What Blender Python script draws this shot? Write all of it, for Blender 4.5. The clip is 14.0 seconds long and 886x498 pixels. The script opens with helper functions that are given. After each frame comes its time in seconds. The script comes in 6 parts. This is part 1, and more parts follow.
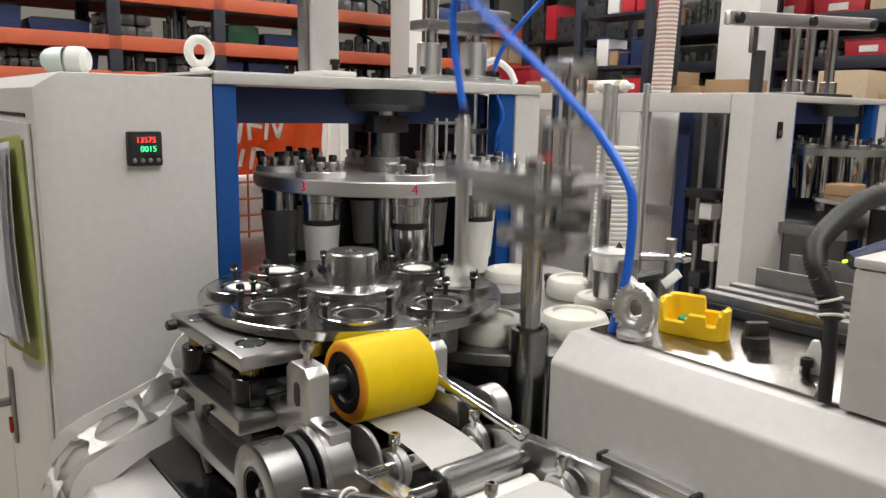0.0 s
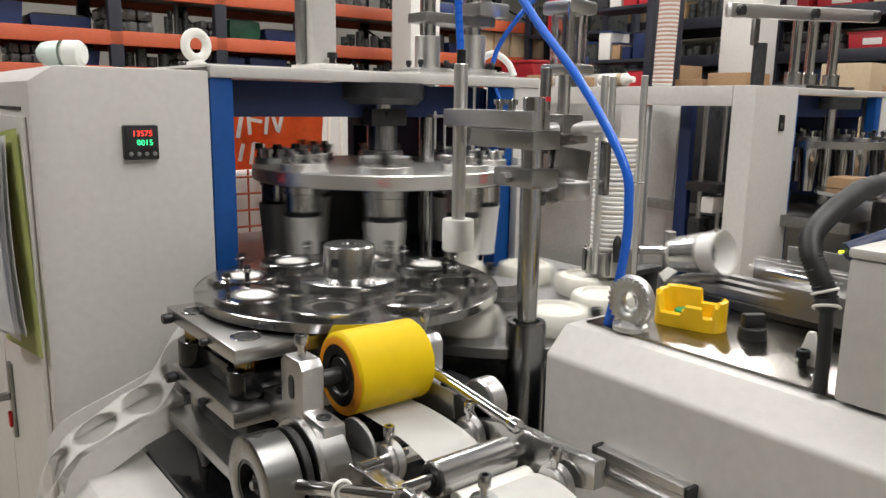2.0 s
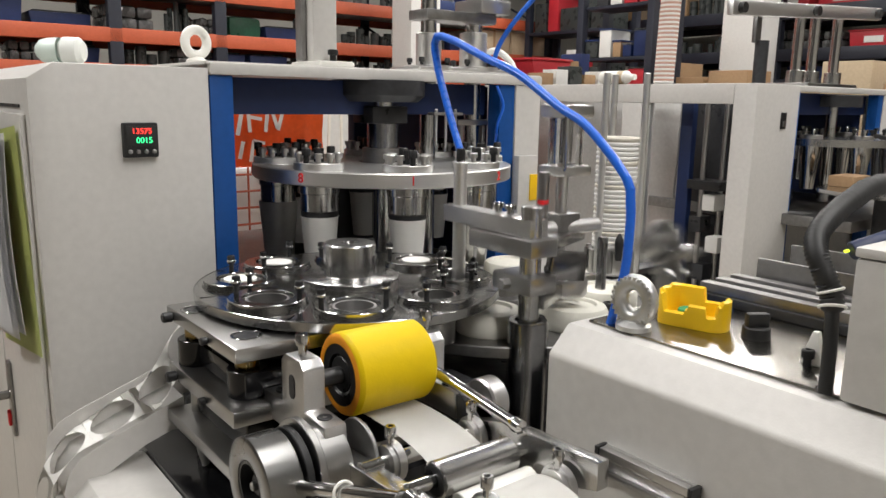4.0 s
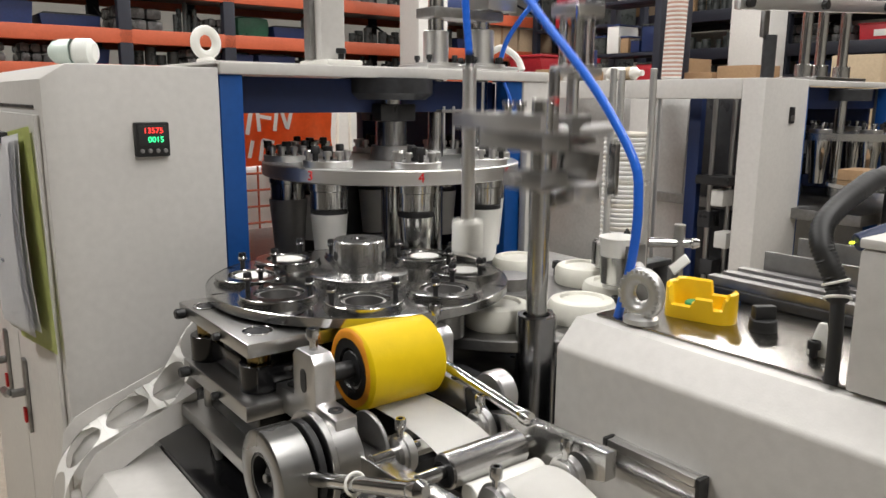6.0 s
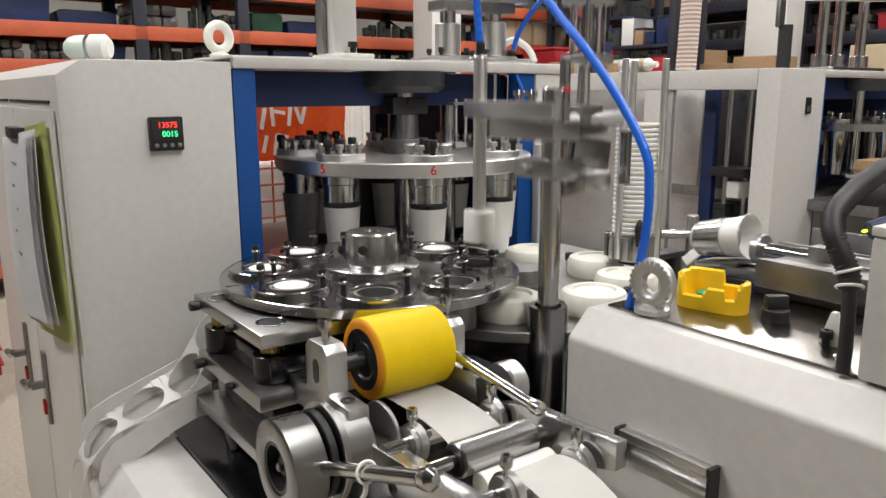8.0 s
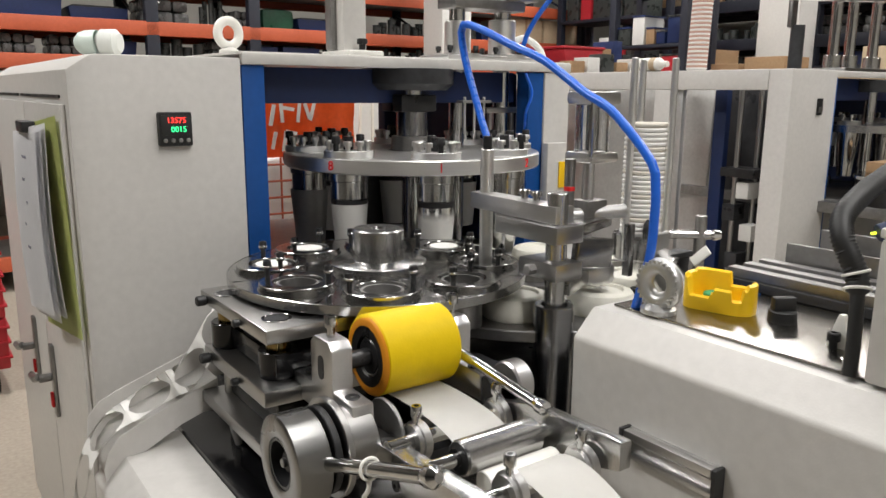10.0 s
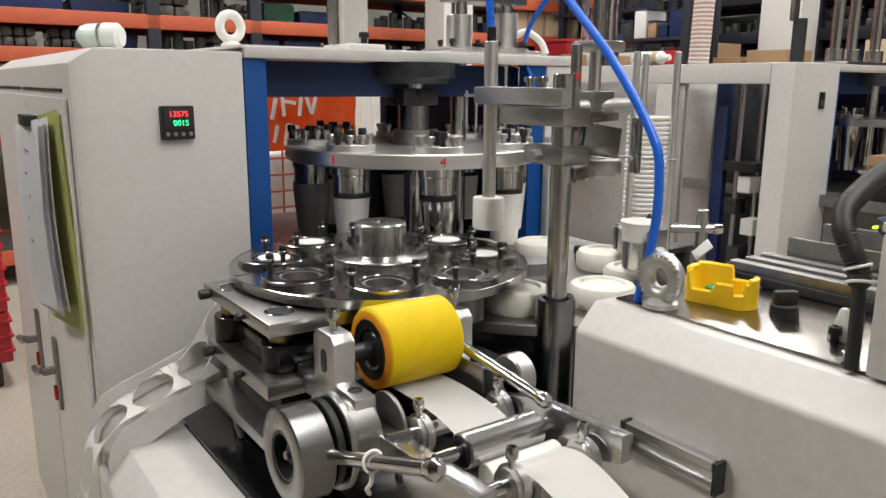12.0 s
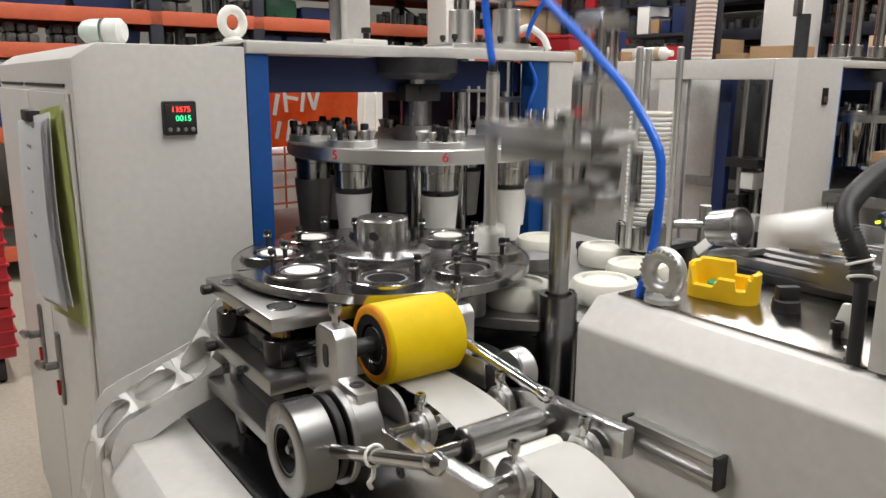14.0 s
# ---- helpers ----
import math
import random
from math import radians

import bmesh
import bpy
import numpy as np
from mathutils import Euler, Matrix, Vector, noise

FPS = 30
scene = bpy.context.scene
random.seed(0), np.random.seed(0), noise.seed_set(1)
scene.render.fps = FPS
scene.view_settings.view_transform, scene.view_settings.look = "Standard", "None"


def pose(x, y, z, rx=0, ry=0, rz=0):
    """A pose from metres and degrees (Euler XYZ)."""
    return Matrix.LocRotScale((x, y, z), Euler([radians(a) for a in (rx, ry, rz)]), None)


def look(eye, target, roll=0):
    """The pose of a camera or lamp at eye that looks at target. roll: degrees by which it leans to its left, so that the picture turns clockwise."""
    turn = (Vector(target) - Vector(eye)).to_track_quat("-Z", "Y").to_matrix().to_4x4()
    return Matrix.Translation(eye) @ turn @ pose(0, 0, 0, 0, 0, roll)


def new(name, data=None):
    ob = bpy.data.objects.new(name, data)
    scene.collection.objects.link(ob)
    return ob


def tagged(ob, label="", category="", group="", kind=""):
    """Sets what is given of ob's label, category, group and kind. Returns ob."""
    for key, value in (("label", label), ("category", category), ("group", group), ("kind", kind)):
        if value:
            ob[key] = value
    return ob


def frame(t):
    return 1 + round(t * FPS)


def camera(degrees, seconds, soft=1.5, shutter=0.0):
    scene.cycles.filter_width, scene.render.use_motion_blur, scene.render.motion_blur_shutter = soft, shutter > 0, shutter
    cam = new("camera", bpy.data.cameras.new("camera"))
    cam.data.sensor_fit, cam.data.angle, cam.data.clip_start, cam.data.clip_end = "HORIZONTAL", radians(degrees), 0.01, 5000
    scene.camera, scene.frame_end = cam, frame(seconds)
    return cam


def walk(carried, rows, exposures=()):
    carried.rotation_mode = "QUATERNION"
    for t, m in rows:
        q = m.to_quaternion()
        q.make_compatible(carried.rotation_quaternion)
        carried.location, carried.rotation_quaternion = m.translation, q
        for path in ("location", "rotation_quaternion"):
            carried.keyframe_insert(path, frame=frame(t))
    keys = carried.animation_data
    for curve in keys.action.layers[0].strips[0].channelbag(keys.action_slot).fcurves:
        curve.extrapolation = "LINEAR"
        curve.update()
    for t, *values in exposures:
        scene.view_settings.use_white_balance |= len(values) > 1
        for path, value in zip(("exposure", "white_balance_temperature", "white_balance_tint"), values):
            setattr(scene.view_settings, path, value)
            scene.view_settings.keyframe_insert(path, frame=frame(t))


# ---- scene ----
cam = camera(60.5, 14.0, shutter=0.5)
PATH = [
    (0, (-0.421, -1.497, 1.386), (0.798, 0.046, 1.02), 1.1),
    (0.5, (-0.421, -1.501, 1.386), (0.795, 0.044, 1.019), 1.0),
    (1, (-0.422, -1.505, 1.386), (0.792, 0.041, 1.016), 0.9),
    (1.5, (-0.417, -1.505, 1.384), (0.794, 0.041, 1.01), 0.9),
    (2, (-0.409, -1.502, 1.381), (0.801, 0.045, 1.003), 0.9),
    (2.5, (-0.404, -1.497, 1.381), (0.807, 0.049, 0.999), 1.0),
    (3, (-0.405, -1.492, 1.381), (0.809, 0.05, 0.997), 1.1),
    (5.5, (-0.41, -1.501, 1.38), (0.785, 0.055, 0.994), 0.5),
    (6, (-0.413, -1.505, 1.379), (0.777, 0.055, 0.99), 0.4),
    (6.5, (-0.413, -1.512, 1.378), (0.77, 0.052, 0.984), 0.2),
    (7, (-0.409, -1.512, 1.375), (0.765, 0.058, 0.978), 0.1),
    (7.5, (-0.41, -1.511, 1.375), (0.753, 0.065, 0.975), -0.0),
    (8, (-0.411, -1.513, 1.375), (0.745, 0.069, 0.972), -0.1),
    (10.5, (-0.408, -1.514, 1.374), (0.727, 0.081, 0.965), 0.4),
    (11, (-0.408, -1.511, 1.373), (0.725, 0.085, 0.962), 0.3),
    (11.5, (-0.41, -1.514, 1.374), (0.721, 0.082, 0.955), 0.3),
    (12, (-0.411, -1.515, 1.375), (0.722, 0.077, 0.951), 0.4),
    (12.5, (-0.411, -1.518, 1.374), (0.723, 0.073, 0.946), 0.4),
    (13, (-0.412, -1.518, 1.373), (0.721, 0.074, 0.945), 0.4),
    (13.5, (-0.411, -1.517, 1.373), (0.719, 0.076, 0.943), 0.4),
    (14, (-0.411, -1.516, 1.373), (0.716, 0.078, 0.94), 0.4),
]
walk(cam, [(t, look(eye, target, roll)) for t, eye, target, roll in PATH], exposures=[(0.0, -0.02), (3.0, 0.01), (6.0, 0.02), (10.5, 0.03), (14.0, 0.01)])

# ---------------------------------------------------------------- light
world = bpy.data.worlds.new("hall_air")
scene.world = world
world.use_nodes = True
world.node_tree.nodes["Background"].inputs[0].default_value = (0.9, 0.95, 1.0, 1)
world.node_tree.nodes["Background"].inputs[1].default_value = 0.15


def hall_lamp(x, y, z, sx, sy, watts, colour=(1.0, 0.975, 0.945)):
    data = bpy.data.lights.new("ceiling_light_source", "AREA")
    data.shape, data.size, data.size_y, data.energy, data.color = "RECTANGLE", sx, sy, watts, colour
    ob = new("ceiling_light_source", data)
    ob.matrix_world = pose(x, y, z)
    return ob


LAMPS = [(0.9, -1.0), (3.8, -1.0), (6.2, -0.4), (0.4, 2.8), (3.2, 2.8), (5.9, 2.8), (0.2, -3.2), (-2.1, 1.2)]
for lx, ly in LAMPS:
    hall_lamp(lx, ly, 4.12, 0.3, 2.2, {LAMPS[0]: 38, LAMPS[4]: 105, LAMPS[5]: 105, LAMPS[6]: 95, LAMPS[7]: 116}.get((lx, ly), 68))

# ---------------------------------------------------------------- materials


def material(name, colour, rough=0.5, metal=0.0, vary=0.12, scale=6.0, bump=0.0, bump_scale=200.0, grain=None, spec=0.5, fine=60.0, coat=0.0, glow=None):
    """A principled surface whose colour and roughness vary at a coarse and a fine scale."""
    m = bpy.data.materials.new(name)
    m.use_nodes = True
    nt = m.node_tree
    b = nt.nodes["Principled BSDF"]
    co = nt.nodes.new("ShaderNodeTexCoord")
    n1 = nt.nodes.new("ShaderNodeTexNoise")
    n1.inputs["Scale"].default_value, n1.inputs["Detail"].default_value = scale, 4
    n2 = nt.nodes.new("ShaderNodeTexNoise")
    n2.inputs["Scale"].default_value, n2.inputs["Detail"].default_value = fine, 3
    src = co.outputs["Object"]
    if grain:
        mp = nt.nodes.new("ShaderNodeMapping")
        mp.inputs["Scale"].default_value = grain
        nt.links.new(src, mp.inputs[0])
        nt.links.new(mp.outputs[0], n2.inputs[0])
    else:
        nt.links.new(src, n2.inputs[0])
    nt.links.new(src, n1.inputs[0])
    add = nt.nodes.new("ShaderNodeMath")
    add.operation = "ADD"
    nt.links.new(n1.outputs[0], add.inputs[0])
    nt.links.new(n2.outputs[0], add.inputs[1])
    mr = nt.nodes.new("ShaderNodeMapRange")
    mr.inputs[1].default_value, mr.inputs[2].default_value = 0.6, 1.4
    mr.inputs[3].default_value, mr.inputs[4].default_value = 1 - vary, 1 + vary
    nt.links.new(add.outputs[0], mr.inputs[0])
    mul = nt.nodes.new("ShaderNodeVectorMath")
    mul.operation = "SCALE"
    mul.inputs[0].default_value = colour
    nt.links.new(mr.outputs[0], mul.inputs["Scale"])
    nt.links.new(mul.outputs[0], b.inputs["Base Color"])
    rr = nt.nodes.new("ShaderNodeMapRange")
    rr.inputs[1].default_value, rr.inputs[2].default_value = 0.3, 0.75
    rr.inputs[3].default_value, rr.inputs[4].default_value = max(0.03, rough * (1 - vary * 1.6)), min(1.0, rough * (1 + vary * 1.6))
    nt.links.new(n2.outputs[0] if grain else n1.outputs[0], rr.inputs[0])
    nt.links.new(rr.outputs[0], b.inputs["Roughness"])
    b.inputs["Metallic"].default_value = metal
    b.inputs["Specular IOR Level"].default_value = spec
    b.inputs["Coat Weight"].default_value = coat
    if bump:
        n3 = nt.nodes.new("ShaderNodeTexNoise")
        n3.inputs["Scale"].default_value, n3.inputs["Detail"].default_value = bump_scale, 2
        nt.links.new(src, n3.inputs[0])
        bp = nt.nodes.new("ShaderNodeBump")
        bp.inputs["Strength"].default_value, bp.inputs["Distance"].default_value = bump, 0.002
        nt.links.new(n3.outputs[0], bp.inputs["Height"])
        nt.links.new(bp.outputs[0], b.inputs["Normal"])
    if glow:
        b.inputs["Emission Color"].default_value = (*colour, 1)
        b.inputs["Emission Strength"].default_value = glow
    return m


PAINT = material("cream_enamel_paint", (0.565, 0.55, 0.525), 0.42, vary=0.075, scale=2.2, bump=0.08, bump_scale=350)
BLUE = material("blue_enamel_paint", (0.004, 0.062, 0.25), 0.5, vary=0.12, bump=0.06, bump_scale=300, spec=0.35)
# dark blue parts, and the shaded tone of the second machine's blue inner post
NAVY = material("dark_and_shaded_blue_enamel", (0.006, 0.018, 0.075), 0.5, vary=0.15)
STEEL = material("ground_steel", (0.41, 0.406, 0.398), 0.30, 1.0, 0.04, 4, grain=(2, 160, 2), fine=40)
CHROME = material("polished_steel", (0.56, 0.56, 0.555), 0.15, 1.0, 0.10, 10)
TURNED = material("turned_steel", (0.44, 0.437, 0.43), 0.25, 1.0, 0.02, 8, fine=220)
ROD = material("ground_bar_steel", (0.50, 0.498, 0.492), 0.24, 1.0, 0.03, 6, fine=180)
DISC = material("lapped_disc_steel", (0.40, 0.398, 0.393), 0.18, 1.0, 0.05, 9, fine=160)
WHEEL = material("dark_turned_wheel_steel", (0.27, 0.268, 0.264), 0.28, 1.0, 0.03, 8, fine=200)
SCREW = material("bright_screw_steel", (0.66, 0.655, 0.645), 0.3, 1.0, 0.05, 30)
DUSKY = material("dark_unseen_wall", (0.20, 0.195, 0.185), 0.8, vary=0.12, scale=1)
ALU = material("milled_aluminium", (0.60, 0.595, 0.59), 0.34, 1.0, 0.06, 6, grain=(30, 3, 30), fine=16)
DULL = material("dull_grey_steel", (0.30, 0.295, 0.29), 0.45, 1.0, 0.2, 7)
GUN = material("dark_hard_chrome", (0.30, 0.30, 0.305), 0.22, 1.0, 0.15, 6)
GLOSSB = material("oiled_black_steel", (0.006, 0.006, 0.007), 0.16, 0.0, 0.2, 14, spec=0.4)
RIM = material("turned_aluminium_rim", (0.80, 0.795, 0.785), 0.38, 1.0, 0.06, 8, grain=(4, 4, 140), fine=10)
BLACK = material("black_oxide", (0.022, 0.022, 0.023), 0.42, 0.3, 0.3, 20)
RUBBER = material("black_rubber", (0.018, 0.018, 0.018), 0.55, vary=0.25)
SOOT = material("oily_casting_and_shade", (0.03, 0.031, 0.034), 0.5, 0.2, 0.35, 12, bump=0.2, bump_scale=150)
YELLOW = material("yellow_polyurethane", (0.70, 0.49, 0.003), 0.5, vary=0.05, scale=14, bump=0.12, bump_scale=260, spec=0.22)
ORANGE_PU = material("worn_orange_polyurethane", (0.72, 0.27, 0.01), 0.5, vary=0.08, scale=30)
YPLASTIC = material("yellow_plastic", (0.90, 0.56, 0.012), 0.33, vary=0.03)
NYLON = material("white_nylon", (0.80, 0.79, 0.74), 0.45, vary=0.04, scale=20)
NYLON_OLD = material("yellowed_nylon", (0.70, 0.685, 0.61), 0.5, vary=0.06, scale=20, bump=0.1)
COVER = material("brushed_cover_steel", (0.30, 0.285, 0.262), 0.22, 1.0, 0.025, 2, grain=(120, 2, 2), fine=20)
PAPER = material("white_cup_paper", (0.84, 0.83, 0.80), 0.65, vary=0.02, scale=15)
OFFICE_PAPER = material("white_office_paper", (0.86, 0.86, 0.88), 0.7, vary=0.03, scale=9)
PAPER_EDGE = material("cut_paper", (0.74, 0.70, 0.62), 0.7, vary=0.06)
GREY_CUP = material("grey_heater_cup", (0.36, 0.355, 0.35), 0.5, 0.3, 0.1)
HOSE = material("blue_polyurethane_hose", (0.015, 0.13, 0.66), 0.28, vary=0.04)
GALV = material("galvanised_sheet", (0.55, 0.55, 0.54), 0.42, 0.8, 0.12, 12)
BRASS = material("brass_ball_cage", (0.30, 0.22, 0.09), 0.35, 1.0, 0.3, 40)
RED = material("red_paint", (0.68, 0.015, 0.02), 0.5, vary=0.1)
GREEN = material("green_plastic", (0.02, 0.28, 0.12), 0.5, vary=0.1)
LIME = material("lime_clipboard", (0.60, 0.65, 0.24), 0.45, vary=0.06)
INK = material("grey_ink", (0.25, 0.25, 0.30), 0.8, vary=0.2)
LED_RED = material("red_led_digit", (1.0, 0.05, 0.04), 0.5, glow=1.8, vary=0)
LED_GREEN = material("green_led_digit", (0.05, 1.0, 0.35), 0.5, glow=1.5, vary=0)
CLEAR = material("milky_lamp_cover", (0.78, 0.80, 0.76), 0.3, vary=0.03)
FLOOR = material("dusty_concrete", (0.36, 0.32, 0.26), 0.6, vary=0.22, scale=1.5, bump=0.2, bump_scale=60)
WALLP = material("cream_wall_plaster", (0.62, 0.60, 0.55), 0.8, vary=0.1, scale=1)
WHITEP = material("white_pillar_paint", (0.66, 0.65, 0.62), 0.7, vary=0.06, scale=2)
CEIL = material("ceiling_sheet", (0.17, 0.17, 0.17), 0.8, vary=0.1)
RACK_O = material("orange_rack_paint", (0.44, 0.088, 0.035), 0.5, vary=0.12)
RACK_B = material("dark_rack_upright", (0.012, 0.014, 0.024), 0.55, vary=0.2)
BIN_B = material("blue_bin_plastic", (0.014, 0.03, 0.11), 0.5, vary=0.2)
PINK = material("salmon_cup_print", (0.58, 0.36, 0.29), 0.7, vary=0.1)
CARD = material("brown_cardboard", (0.32, 0.20, 0.105), 0.8, vary=0.15, scale=4)
CARD2 = material("pale_cardboard", (0.46, 0.36, 0.24), 0.8, vary=0.12, scale=4)
DARKG = material("dark_goods", (0.03, 0.034, 0.032), 0.45, vary=0.5, scale=18, bump=0.5, bump_scale=40)
GREYG = material("wrapped_grey_goods", (0.10, 0.10, 0.098), 0.3, vary=0.5, scale=14, bump=0.5, bump_scale=30)
GREENG = material("green_goods", (0.02, 0.10, 0.055), 0.5, vary=0.3, scale=10)
REDG = material("red_crate_plastic", (0.42, 0.02, 0.03), 0.45, vary=0.15)
TARP = material("orange_printed_tarpaulin", (0.62, 0.12, 0.02), 0.5, vary=0.14, scale=9, bump=0.4, bump_scale=14)
LAMP_W = material("lamp_diffuser", (1.0, 0.975, 0.945), 0.5, glow=6.0, vary=0)
GLASS = bpy.data.materials.new("clear_glass")
GLASS.use_nodes = True
_g = GLASS.node_tree.nodes["Principled BSDF"]
_g.inputs["Transmission Weight"].default_value, _g.inputs["Roughness"].default_value, _g.inputs["IOR"].default_value = 1.0, 0.03, 1.45

# ---------------------------------------------------------------- mesh helpers
BASE = {}


def thing(name, at, label, category, group="", kind=""):
    """An Empty at its base that carries the parts of one thing."""
    ob = new(name)
    ob.location = at
    ob.empty_display_size = 0.05
    BASE[ob] = Vector(at)
    return tagged(ob, label, category, group, kind)


def to_mesh(name, bm, mat, smooth=35):
    me = bpy.data.meshes.new(name)
    bmesh.ops.recalc_face_normals(bm, faces=bm.faces)
    lim = radians(smooth)
    for f in bm.faces:
        f.smooth = True
    for e in bm.edges:
        e.smooth = len(e.link_faces) == 2 and e.calc_face_angle(0) < lim
    bm.to_mesh(me)
    bm.free()
    me.materials.append(mat)
    return me


def part(name, bm, mat, parent, label="", smooth=35):
    """One mesh object under a thing or part; bm is in world metres and is moved into the thing's space."""
    base = BASE[parent]
    bmesh.ops.translate(bm, vec=-base, verts=bm.verts)
    ob = new(name, to_mesh(name, bm, mat, smooth))
    ob.parent = parent
    BASE[ob] = base
    return tagged(ob, label)


def single(name, bm, mat, label, category, at=None, group="", kind="", smooth=35):
    """A thing of one mesh."""
    base = Vector(at) if at else Vector((0, 0, 0))
    bmesh.ops.translate(bm, vec=-base, verts=bm.verts)
    ob = new(name, to_mesh(name, bm, mat, smooth))
    ob.location = base
    BASE[ob] = base
    return tagged(ob, label, category, group, kind)


def box(lo, hi, bevel=0.0, bm=None, turn=None):
    """A box between two corners; turn: a matrix applied about its centre."""
    bm = bm or bmesh.new()
    c = (Vector(lo) + Vector(hi)) / 2
    s = Vector([abs(b - a) for a, b in zip(lo, hi)])
    made = bmesh.ops.create_cube(bm, size=1.0, matrix=Matrix.Diagonal((*s, 1)))["verts"]
    if bevel:
        edges = {e for v in made for e in v.link_edges}
        made = bmesh.ops.bevel(bm, geom=list(edges), offset=min(bevel, min(s) * 0.45), segments=2, affect="EDGES", profile=0.6)["verts"]
    m = Matrix.Translation(c) @ (turn or Matrix.Identity(4))
    bmesh.ops.transform(bm, matrix=m, verts=list(set(made)))
    return bm


def frame_to(p, q):
    d = Vector(q) - Vector(p)
    return Matrix.Translation(p) @ d.to_track_quat("Z", "Y").to_matrix().to_4x4(), d.length


def lathe(p, q, profile, seg=32, bm=None):
    """Turned about the line p to q: profile rows of (share of the length, radius)."""
    bm = bm or bmesh.new()
    m, length = frame_to(p, q)
    rings = []
    for s, r in profile:
        if r < 1e-6:
            rings.append([bm.verts.new(m @ Vector((0, 0, s * length)))])
        else:
            rings.append([bm.verts.new(m @ Vector((r * math.cos(2 * math.pi * k / seg), r * math.sin(2 * math.pi * k / seg), s * length))) for k in range(seg)])
    for a, b in zip(rings, rings[1:]):
        for k in range(seg):
            j = (k + 1) % seg
            if len(a) == 1 and len(b) > 1:
                bm.faces.new((a[0], b[j], b[k]))
            elif len(b) == 1 and len(a) > 1:
                bm.faces.new((a[k], a[j], b[0]))
            elif len(a) > 1:
                bm.faces.new((a[k], a[j], b[j], b[k]))
    return bm


def rod(p, q, r, seg=20, bm=None, edge=0.0012):
    """A round bar with chamfered ends."""
    length = (Vector(q) - Vector(p)).length
    e = min(edge, r * 0.4, length * 0.3)
    return lathe(p, q, [(0, 0), (0, r - e), (e / length, r), (1 - e / length, r), (1, r - e), (1, 0)], seg, bm)


def pipe(p, q, r_out, r_in, seg=32, bm=None, edge=0.001):
    """A round bar with a bore right through."""
    length = (Vector(q) - Vector(p)).length
    e = edge / length
    return lathe(p, q, [(0, r_in), (0, r_out - edge), (e, r_out), (1 - e, r_out), (1, r_out - edge), (1, r_in), (0, r_in)], seg, bm)


def sweep(points, r, seg=12, bm=None, closed=False):
    """A round tube along points."""
    bm = bm or bmesh.new()
    pts = [Vector(p) for p in points]
    n = len(pts)
    rings, normal = [], None
    for i, p in enumerate(pts):
        a = pts[(i - 1) % n] if closed or i else p
        b = pts[(i + 1) % n] if closed or i < n - 1 else p
        d = (b - a).normalized()
        if normal is None:
            normal = d.orthogonal().normalized()
        normal = (normal - d * normal.dot(d)).normalized()
        side = d.cross(normal)
        rings.append([bm.verts.new(p + r * (normal * math.cos(2 * math.pi * k / seg) + side * math.sin(2 * math.pi * k / seg))) for k in range(seg)])
    pairs = list(zip(rings, rings[1:])) + ([(rings[-1], rings[0])] if closed else [])
    for a, b in pairs:
        for k in range(seg):
            j = (k + 1) % seg
            bm.faces.new((a[k], a[j], b[j], b[k]))
    if not closed:
        bm.faces.new(list(reversed(rings[0])))
        bm.faces.new(rings[-1])
    return bm


def curve_points(keys, n):
    """Catmull-Rom through keys, n points evenly by parameter."""
    k = [Vector(p) for p in keys]
    k = [2 * k[0] - k[1]] + k + [2 * k[-1] - k[-2]]
    out = []
    for i in range(n):
        u = i / (n - 1) * (len(k) - 3)
        j = min(int(u), len(k) - 4)
        f = u - j
        a, b, c, d = k[j:j + 4]
        out.append(0.5 * ((2 * b) + (c - a) * f + (2 * a - 5 * b + 4 * c - d) * f * f + (3 * b - a - 3 * c + d) * f ** 3))
    return out


def prism(outline, axis, lo, hi, bevel=0.0, bm=None):
    """An outline in the two other axes, pushed along axis from lo to hi."""
    bm = bm or bmesh.new()

    def at(u, v, w):
        return {"x": (w, u, v), "y": (u, w, v), "z": (u, v, w)}[axis]
    a = [bm.verts.new(at(u, v, lo)) for u, v in outline]
    b = [bm.verts.new(at(u, v, hi)) for u, v in outline]
    n = len(a)
    made = [bm.faces.new(list(reversed(a))), bm.faces.new(b)] + [bm.faces.new((a[i], a[(i + 1) % n], b[(i + 1) % n], b[i])) for i in range(n)]
    bmesh.ops.recalc_face_normals(bm, faces=made)
    if bevel:
        bmesh.ops.bevel(bm, geom=list({e for f in made for e in f.edges}), offset=bevel, segments=2, affect="EDGES", profile=0.6)
    return bm


def socket_screw(p, q, r, bm=None):
    """A socket-head screw: shank base at p, head top at q."""
    p, q = Vector(p), Vector(q)
    return lathe(p, q, [(0, 0), (0, r * 0.62), (0.5, r * 0.62), (0.5, r), (0.93, r), (1, r * 0.85), (1, r * 0.5), (0.75, r * 0.45), (0.75, 0)], 14, bm)


def letters(text, size, depth=0.0006):
    """A mesh of the built-in font, centred, in the x-y plane facing +z."""
    cu = bpy.data.curves.new("letters", "FONT")
    cu.body, cu.size, cu.extrude, cu.align_x, cu.align_y = text, size, depth, "CENTER", "CENTER"
    ob = bpy.data.objects.new("letters", cu)
    bm = bmesh.new()
    scene.collection.objects.link(ob)
    me = bpy.data.meshes.new_from_object(ob.evaluated_get(bpy.context.evaluated_depsgraph_get()))
    bm.from_mesh(me)
    bpy.data.objects.remove(ob)
    bpy.data.meshes.remove(me)
    return bm


def moved(bm, m):
    bmesh.ops.transform(bm, matrix=m, verts=bm.verts)
    return bm

